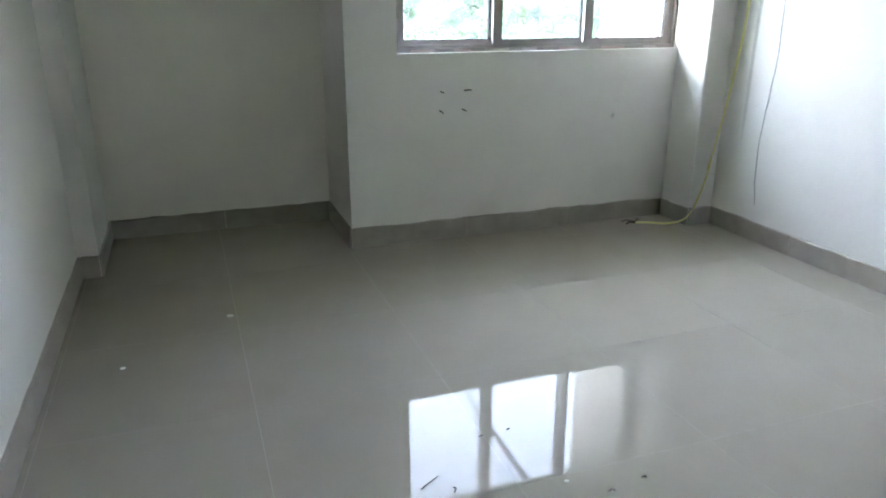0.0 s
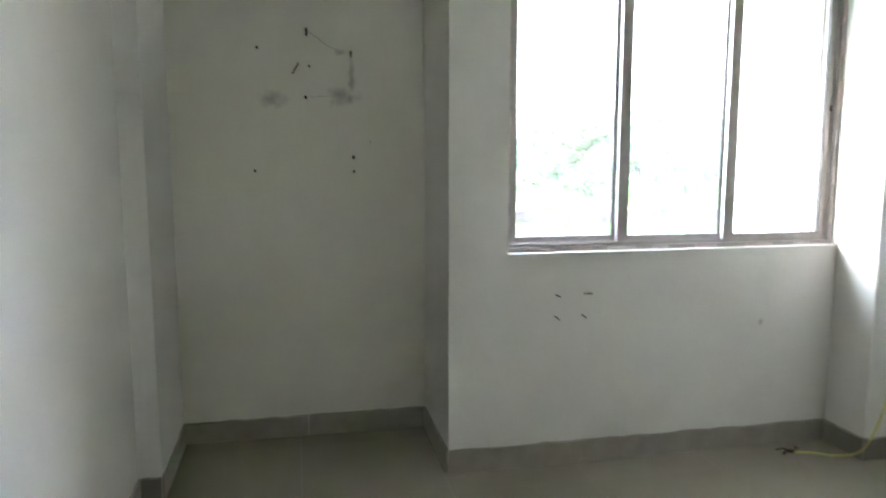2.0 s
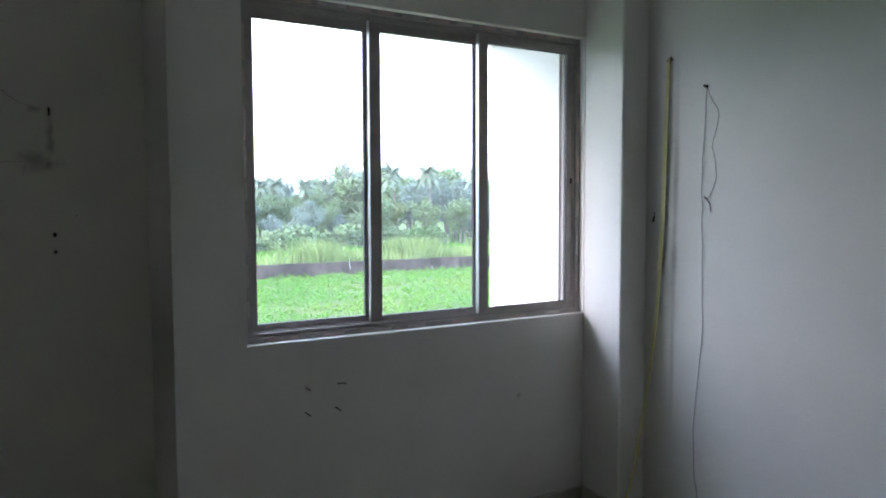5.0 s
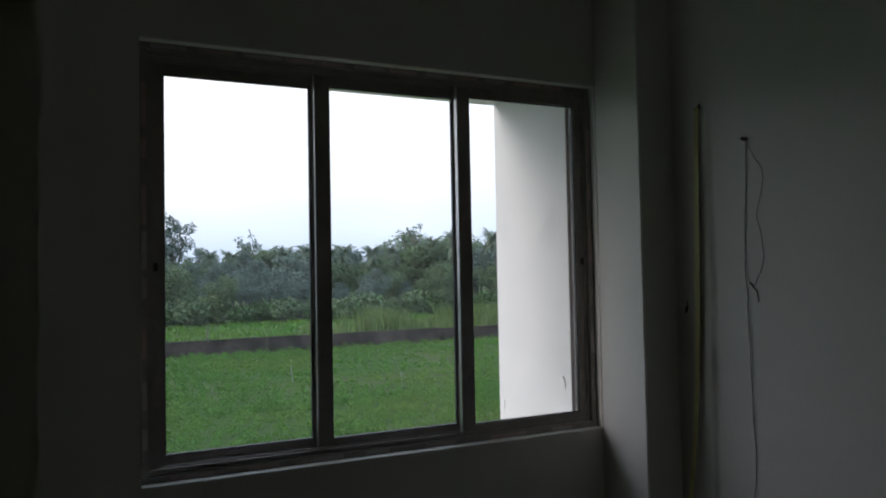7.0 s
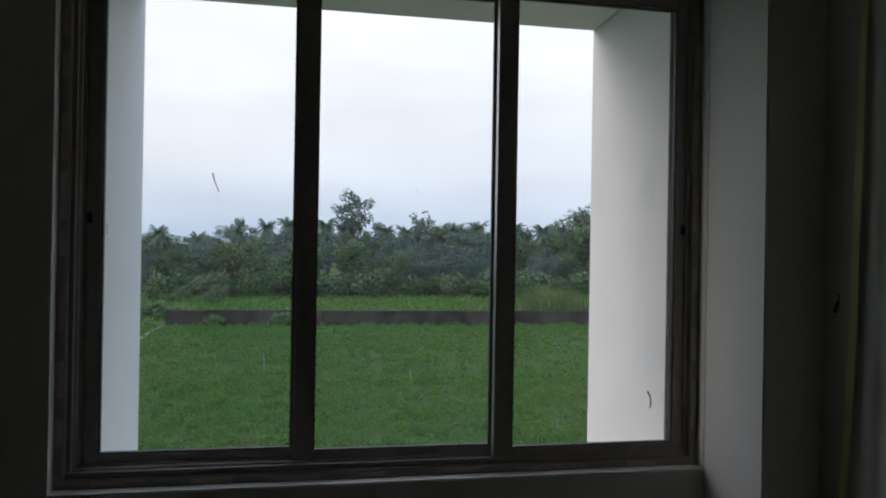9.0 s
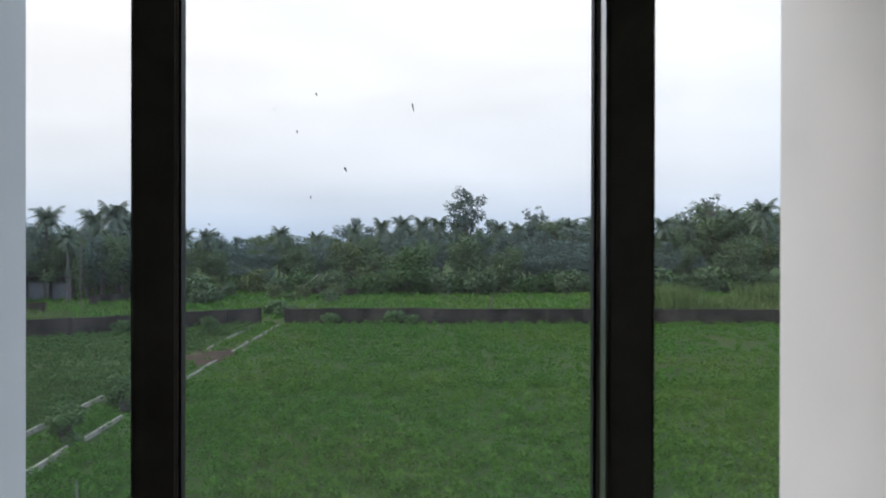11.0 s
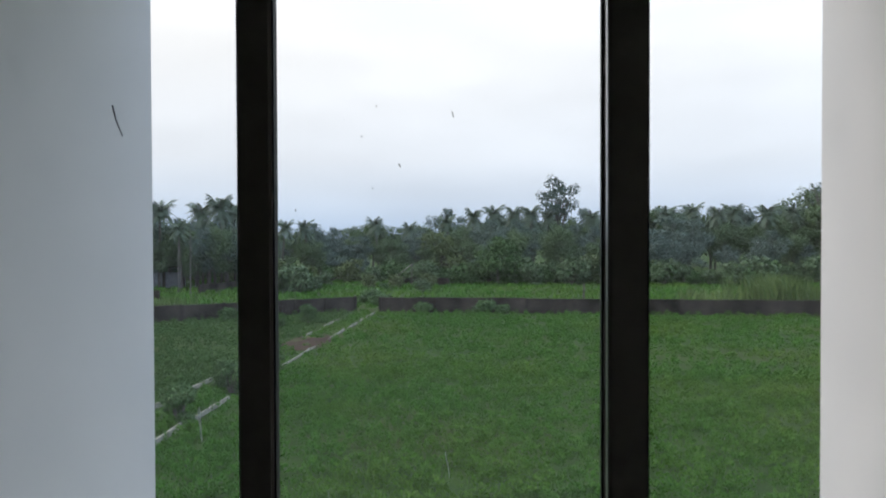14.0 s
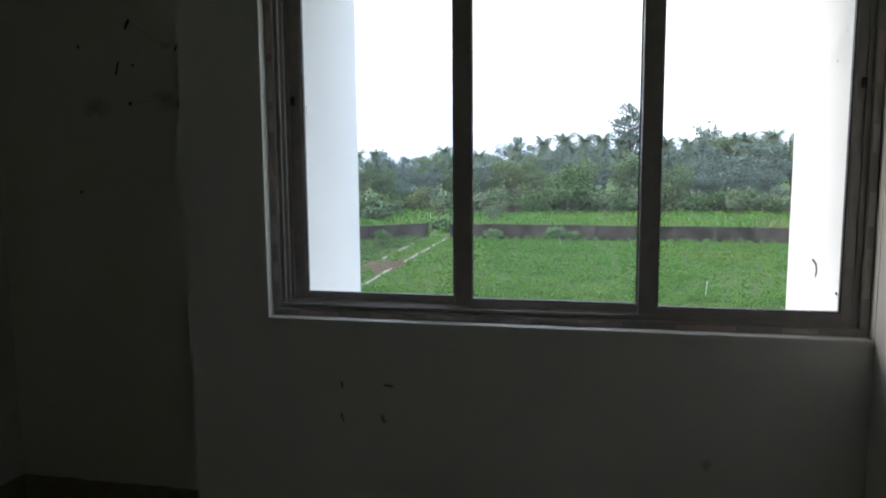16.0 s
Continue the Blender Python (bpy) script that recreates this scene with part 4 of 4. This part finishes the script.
def palm(seed, height, label="tall coconut palm with drooping feathery fronds"):
    rnd = random.Random(seed)
    ob = tagged(empty("palm_tree", (0, 0, 0)), label, "palm tree", "palms behind the meadow")
    lx, ly = rnd.uniform(-0.8, 0.8), rnd.uniform(-0.5, 0.5)
    part("trunk", tube(curve_points([(0, 0, -0.2), (lx * 0.2, ly * 0.2, height * 0.35), (lx * 0.6, ly * 0.6, height * 0.7), (lx, ly, height)], 4), 0.16, 8, 0.6), M_BARK, ob)
    V, F = [], []
    top = Vector((lx, ly, height))
    nf = 30
    for i in range(nf):
        a = i * 2.399 + rnd.uniform(-0.2, 0.2)
        up = 1.5 - 2.3 * i / nf + rnd.uniform(-0.12, 0.12)
        L = rnd.uniform(1.4, 2.15)
        out = Vector((math.cos(a), math.sin(a), 0))
        side = Vector((-math.sin(a), math.cos(a), 0))
        prev = None
        m = 15
        for j in range(m + 1):
            t = j / m
            c = top + out * (L * t * (1 - 0.12 * t)) + Vector((0, 0, L * (up * t - 0.76 * t * t)))
            if prev is not None:
                w = 0.58 * math.sin(math.pi * min(1, 0.12 + 0.86 * t)) + 0.05
                for sgn in (-1, 1):
                    tipp = c + side * sgn * w * rnd.uniform(0.8, 1.1) + out * 0.2 - Vector((0, 0, w * rnd.uniform(0.5, 0.9)))
                    o = len(V)
                    V += [tuple(prev), tuple(c), tuple(tipp)]
                    F.append((o, o + 1, o + 2))
            prev = c
    mesh_object("fronds", V, F, M_PALM, ob)
    return ob


def bush(seed, height, spread, mat=None, count=420, leaf=0.16, label="dense green bush in the grass"):
    rnd = random.Random(seed)
    ob = tagged(empty("bush", (0, 0, 0)), label, "bush", "bushes")
    blobs, lines = [], []
    for i in range(7):
        a = i * 2.4
        q = rnd.uniform(0, 0.75) * spread
        br = spread * rnd.uniform(0.28, 0.5)
        z = max(br * 0.45, height * rnd.uniform(0.12, 0.8))
        blobs.append((q * math.cos(a), q * math.sin(a), z, br))
        lines.append(([(0, 0, -0.1), (q * math.cos(a) * 0.5, q * math.sin(a) * 0.5, z * 0.5), (q * math.cos(a), q * math.sin(a), z)], 0.02 * height + 0.008, 0.4))
    part("stems", limb_mesh(lines), M_BARK, ob)
    V, F = leaf_cloud(blobs, count, leaf, seed)
    mesh_object("foliage", V, F, mat or M_BUSH, ob)
    return ob


def place(ob, x, y, s=1.0, rz=0.0, sz=None):
    ob.location = (x, y, Z0)
    ob.scale = (s, s, sz or s)
    ob.rotation_euler = (0, 0, rz)
    return ob


def again(ob, x, y, s=1.0, rz=0.0, sz=None):
    c = copy_thing(ob, pose(x, y, Z0, 0, 0, math.degrees(rz)))
    c.scale = (s, s, sz or s)
    return c


rv = random.Random(11)
TREES = [broad_tree(100 + i, 8.6, 3.6, (M_LEAF, M_LEAF_HAZED, M_LEAF, M_LEAF_HAZED, M_LEAF_YEL)[i], "dense dark green broadleaf tree" if i < 4 else "yellowish green broadleaf tree", 5000, 0.155) for i in range(5)]
PALMS = [palm(200 + i, 8.6) for i in range(3)]
SHRUBS = [bush(300 + i, 2.4, 1.9, (M_BUSH, M_LEAF, M_LEAF_YEL)[i], 900, 0.18, ("dense green shrub at the wood's edge", "dark green shrub at the wood's edge", "yellow green shrub at the wood's edge")[i]) for i in range(3)]
used = set()


def plant(pool, x, y, s, rz=None, sz=None):
    rz = rv.uniform(0, 6.28) if rz is None else rz
    i = rv.randrange(len(pool))
    ob = pool[i]
    if ob.name in used:
        return again(ob, x, y, s, rz, sz)
    used.add(ob.name)
    return place(ob, x, y, s, rz, sz)


# front edge of the wood, then rows behind
for row, (y0, y1, n, s0, s1) in enumerate(((84, 90, 30, 0.52, 0.78), (92, 100, 34, 0.78, 1.0), (104, 116, 42, 0.85, 1.22), (122, 140, 42, 1.0, 1.38))):
    for i in range(n):
        px = -60 + (i + rv.uniform(0, 0.9)) / n * 135
        px *= 0.8 + row * 0.17
        py = rv.uniform(y0, y1)
        ang = px / py
        k = 0.62 if -0.385 < ang < -0.32 else (0.80 if -0.32 <= ang < -0.10 else (1.24 if ang > 0.40 else 1.0))
        pool = TREES[:4] if (row or rv.random() < 0.8) else TREES
        plant(pool, px, py, rv.uniform(s0, s1) * k)
# nearer wood on the far left
for i in range(30):
    plant(TREES[:4], rv.uniform(-75, -40), rv.uniform(80, 94), rv.uniform(0.6, 0.88))
for i in range(10):
    plant(TREES[:4], rv.uniform(-84, -50), rv.uniform(44, 62), rv.uniform(0.5, 0.75))
# undergrowth and lower trees among the palms on that side
for i in range(46):
    b, d = radians(rv.uniform(-47, -21.5)), rv.uniform(77, 92)
    plant(TREES[:4], 1.3 + d * math.sin(b), d * math.cos(b), rv.uniform(0.6, 0.8))
for i in range(26):
    b, d = radians(rv.choice((rv.uniform(-46, -29.5), rv.uniform(-21.5, -18)))), rv.uniform(68, 78)
    plant(SHRUBS, 1.3 + d * math.sin(b), d * math.cos(b), rv.uniform(0.7, 1.2))
# palms standing out of the wood: bearing from the window, distance, height of the top
for bearing, dist, top in ((-41.5, 78, 8.1), (-38.7, 82, 7.5), (-36.9, 80, 8.1), (-34.0, 84, 7.4), (-30.7, 80, 9.0), (-28.6, 82, 9.5), (-25.8, 84, 9.5), (-23.7, 80, 10.0), (-23.0, 85, 9.9), (-21.9, 82, 8.8), (-19.4, 96, 7.8),
                           (-17.3, 98, 7.8), (-11.7, 104, 8.4), (-8.9, 102, 7.6), (-5.8, 106, 8.7), (-4.0, 108, 9.8), (-2.5, 104, 10.1), (-1.0, 108, 10.1), (0.8, 106, 10.0), (2.0, 109, 9.6), (5.6, 108, 9.4), (7.4, 104, 9.2),
                           (11.6, 104, 9.6), (13.0, 108, 10.2), (14.8, 103, 9.6), (16.0, 106, 10.0), (18.2, 101, 9.6), (20.5, 108, 9.8), (23.0, 104, 10.8), (26.0, 100, 11.6), (29.0, 104, 11.8), (32.5, 100, 11.2), (36.0, 104, 11.8), (-44.5, 74, 8.2), (-47.0, 76, 8.0), (-27.0, 78, 7.2), (-32.4, 77, 6.8)):
    b = radians(bearing)
    plant(PALMS, 1.3 + dist * math.sin(b), dist * math.cos(b), top / 9.8)
for i in range(48):
    px = -16 + i * 1.35 + rv.uniform(-0.6, 0.6)
    plant(SHRUBS[:2] if rv.random() < 0.85 else SHRUBS, px, rv.uniform(79, 84), rv.uniform(0.65, 1.35))
for i in range(26):
    plant(SHRUBS, rv.uniform(-62, -19), rv.uniform(76, 92), rv.uniform(0.6, 1.25))
for i in range(16):
    plant(SHRUBS, rv.uniform(-60, -38), rv.uniform(56, 66), rv.uniform(0.6, 1.2))
for i in range(14):
    plant(SHRUBS, rv.uniform(-22, -8), rv.uniform(68, 77), rv.uniform(0.35, 0.7))

for i in range(44):
    a, d = rv.uniform(-0.95, -0.36), rv.uniform(92, 128)
    plant(TREES[:4], d * math.sin(a), d * math.cos(a), rv.uniform(0.75, 1.0) * (0.75 if a > -0.42 else 1.0))
tall = broad_tree(140, 13.2, 3.0, M_LEAF_HAZED, "tall thin-crowned tree standing above the wood", 1900, 0.20, sparse=True)
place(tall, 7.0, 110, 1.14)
bare = broad_tree(141, 11.6, 2.0, M_LEAF_HAZED, "thin half-bare tree standing above the wood", 420, 0.20, sparse=True)
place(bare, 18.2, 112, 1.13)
snag = broad_tree(142, 11.0, 1.4, M_LEAF_HAZED, "bare dead tree top above the wood", 220, 0.18, sparse=True)
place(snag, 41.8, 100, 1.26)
big = broad_tree(143, 10.2, 5.2, M_LEAF, "large dark rounded tree at the wood's edge", 5000, 0.22)
place(big, 43, 97, 1.0)
mound = broad_tree(144, 5.2, 3.6, M_BUSH, "low spreading green tree at the wood's edge", 3600, 0.18)
place(mound, -1.5, 80, 1.0)
drygold = broad_tree(145, 6.2, 2.8, M_LEAF_YEL, "yellowing tree at the wood's edge", 2400, 0.19)
place(drygold, -8.5, 86, 1.0)

# bushes on the lawn and along the kerbs
B1 = bush(401, 1.25, 0.66, M_BUSH, 3000, 0.075, "leafy green bush growing beside the kerb")
place(B1, -8.75, 18.7, 0.9)
again(B1, -8.95, 22.9, 0.92, 1.0)
again(B1, -8.85, 27.0, 0.62, 2.0)
again(B1, -12.2, 42.5, 1.0, 3.0)
again(B1, -10.9, 14.4, 0.8, 4.0)
again(B1, -13.2, 40, 0.5, 4.4)
again(B1, -10.1, 30.5, 0.42, 5.0)
W1 = bush(402, 0.7, 0.8, M_BUSH, 800, 0.11, "creeper growing up the boundary wall")
place(W1, -5.8, 49.2, 1.0)
again(W1, -1.4, 49.0, 1.25, 1.2, 1.3)
again(W1, -0.1, 49.0, 0.9, 2.2)
again(W1, -18.2, 44.3, 1.0, 0.4)
again(W1, -9.9, 54, 1.3, 0.4)
again(W1, -11.4, 57, 1.5, 1.4)


def pole(x, y, h, label="thin grey pole beyond the boundary wall", r=0.06):
    ob = tagged(empty("pole", (x, y, Z0)), label, "pole")
    part("shaft", tube([(0, 0, -0.1), (0.02, 0, h * 0.5), (0.05, 0.02, h)], r, 8, 0.7), M_BARK, ob)
    part("cap", tube([(0.05, 0.02, h), (0.05, 0.02, h + 0.06)], r * 0.9, 8, 0.8), M_CONC, ob)


pole(-29.5, 62, 6.0)
pole(-31.2, 63, 5.2)
pole(-38.5, 60, 4.6)
pole(5.8, 52.5, 1.9, "short wooden post behind the boundary wall", 0.07)
lp = tagged(empty("leaning_pole", (-13.0, 77, Z0)), "pale bamboo pole leaning on the bank", "pole")
part("shaft", tube([(-1.0, 0, 0.0), (0.6, 0.2, 1.3), (2.0, 0.4, 2.4)], 0.07, 8, 0.7), M_KERB, lp)
part("prop", tube([(2.0, 0.4, -0.1), (2.0, 0.4, 2.45)], 0.06, 8, 0.8), M_BARK, lp)

# ---- debris on the room floor ----
for dx, dy, s in ((-0.646, -0.66, 1.0), (-1.02, -0.98, 0.7), (0.10, -2.02, 0.5)):
    bm = bmesh.new()
    bmesh.ops.create_icosphere(bm, subdivisions=1, radius=0.012 * s, matrix=Matrix.Translation((dx, dy, 0.004)) @ Matrix.Diagonal((1.3, 1, 0.35, 1)))
    tagged(part("plaster_crumb", bm, M_WALL), "white crumb of plaster on the polished floor", "debris", "debris on the floor")
for k, (ax, ay, bx, by) in enumerate(DEBRIS):
    tagged(part("twig", tube(curve_points([(ax, ay, 0.004), ((ax + bx) / 2 + 0.006, (ay + by) / 2, 0.008), (bx, by, 0.004)], 4, 0.001, k), 0.0022, 6, 0.6), M_NAIL), "small dark twig on the polished floor", "debris", "debris on the floor")

# ---- floor tiles and skirting ----
fl = tagged(part("floor", boxes((XL - 0.15, YB - 0.15, -0.12, 2.2, YN + 0.1, -0.0006)), M_GROUT), "glossy beige polished tile floor", "floor", kind="structure")
TX, TY, TS = -0.622, -1.391, 0.6


def tile_mesh(w, h):
    bm = boxes((0.0006, 0.0006, -0.0004, w - 0.0006, h - 0.0006, 0.0))
    me = bpy.data.meshes.new("tile")
    bm.to_mesh(me)
    bm.free()
    me.materials.append(M_FLOOR)
    return me


tile_cache = {}
ix0, ix1 = math.floor((XL - TX) / TS), math.ceil((XR - TX) / TS)
iy0, iy1 = math.floor((YB - TY) / TS), math.ceil((YN - TY) / TS)
for i in range(ix0, ix1):
    for j in range(iy0, iy1):
        x0, x1 = max(XL, TX + i * TS), min(XR, TX + (i + 1) * TS)
        y0, y1 = max(YB, TY + j * TS), min(YN, TY + (j + 1) * TS)
        if x1 - x0 < 0.02 or y1 - y0 < 0.02 or (x0 >= 0.05 and y0 >= 0.0):
            continue
        key = (round(x1 - x0, 3), round(y1 - y0, 3))
        if key not in tile_cache:
            tile_cache[key] = tile_mesh(*key)
        t = new("tile", tile_cache[key])
        t.parent = fl
        t.location = (x0, y0, 0)
        t.rotation_euler = (rv.uniform(-1, 1) * 0.0002, rv.uniform(-1, 1) * 0.0002, 0)

sk = tagged(empty("baseboard"), "taupe skirting tiles with a rough plaster edge", "baseboard", kind="structure")


def skirting(a, b, face):
    """Skirting tiles from a to b, standing proud towards face, with an uneven top edge."""
    a, b, f = Vector((*a, 0)), Vector((*b, 0)), Vector((*face, 0))
    d = b - a
    n = max(1, round(d.length / 0.6))
    for i in range(n):
        p, q = a + d * (i / n + 0.0012 / d.length), a + d * ((i + 1) / n - 0.0012 / d.length)
        bm = bmesh.new()
        m = 10
        rows = []
        for k in range(m + 1):
            c = p + (q - p) * (k / m)
            z = 0.1 + rv.uniform(-0.0035, 0.0035)
            rows.append([bm.verts.new(c + o) for o in (Vector((0, 0, -0.002)), f * 0.009 + Vector((0, 0, -0.002)), f * 0.009 + Vector((0, 0, z - 0.002)), f * 0.006 + Vector((0, 0, z)), Vector((0, 0, z + 0.002)))])
        for r1, r2 in zip(rows, rows[1:]):
            for k in range(4):
                bm.faces.new((r1[k], r2[k], r2[k + 1], r1[k + 1]))
        bm.faces.new(rows[0])
        bm.faces.new(rows[-1][::-1])
        bmesh.ops.recalc_face_normals(bm, faces=bm.faces[:])
        part("skirting_tile", bm, M_SKIRT, sk)


skirting((XL, YB), (XL, -0.01), (1, 0))
skirting((XL, -0.01), (XN, -0.01), (0, -1))
skirting((XN, -0.01), (XN, YN), (1, 0))
skirting((XN, YN), (0, YN), (0, -1))
skirting((0, YN), (0, 0), (-1, 0))
skirting((0, 0), (XW1, 0), (0, -1))
skirting((XW1, 0), (XW1, YP), (-1, 0))
skirting((XW1, YP), (XR, YP), (0, -1))
skirting((XR, YP), (XR, YB), (-1, 0))
skirting((XL, YB), (XR, YB), (0, 1))
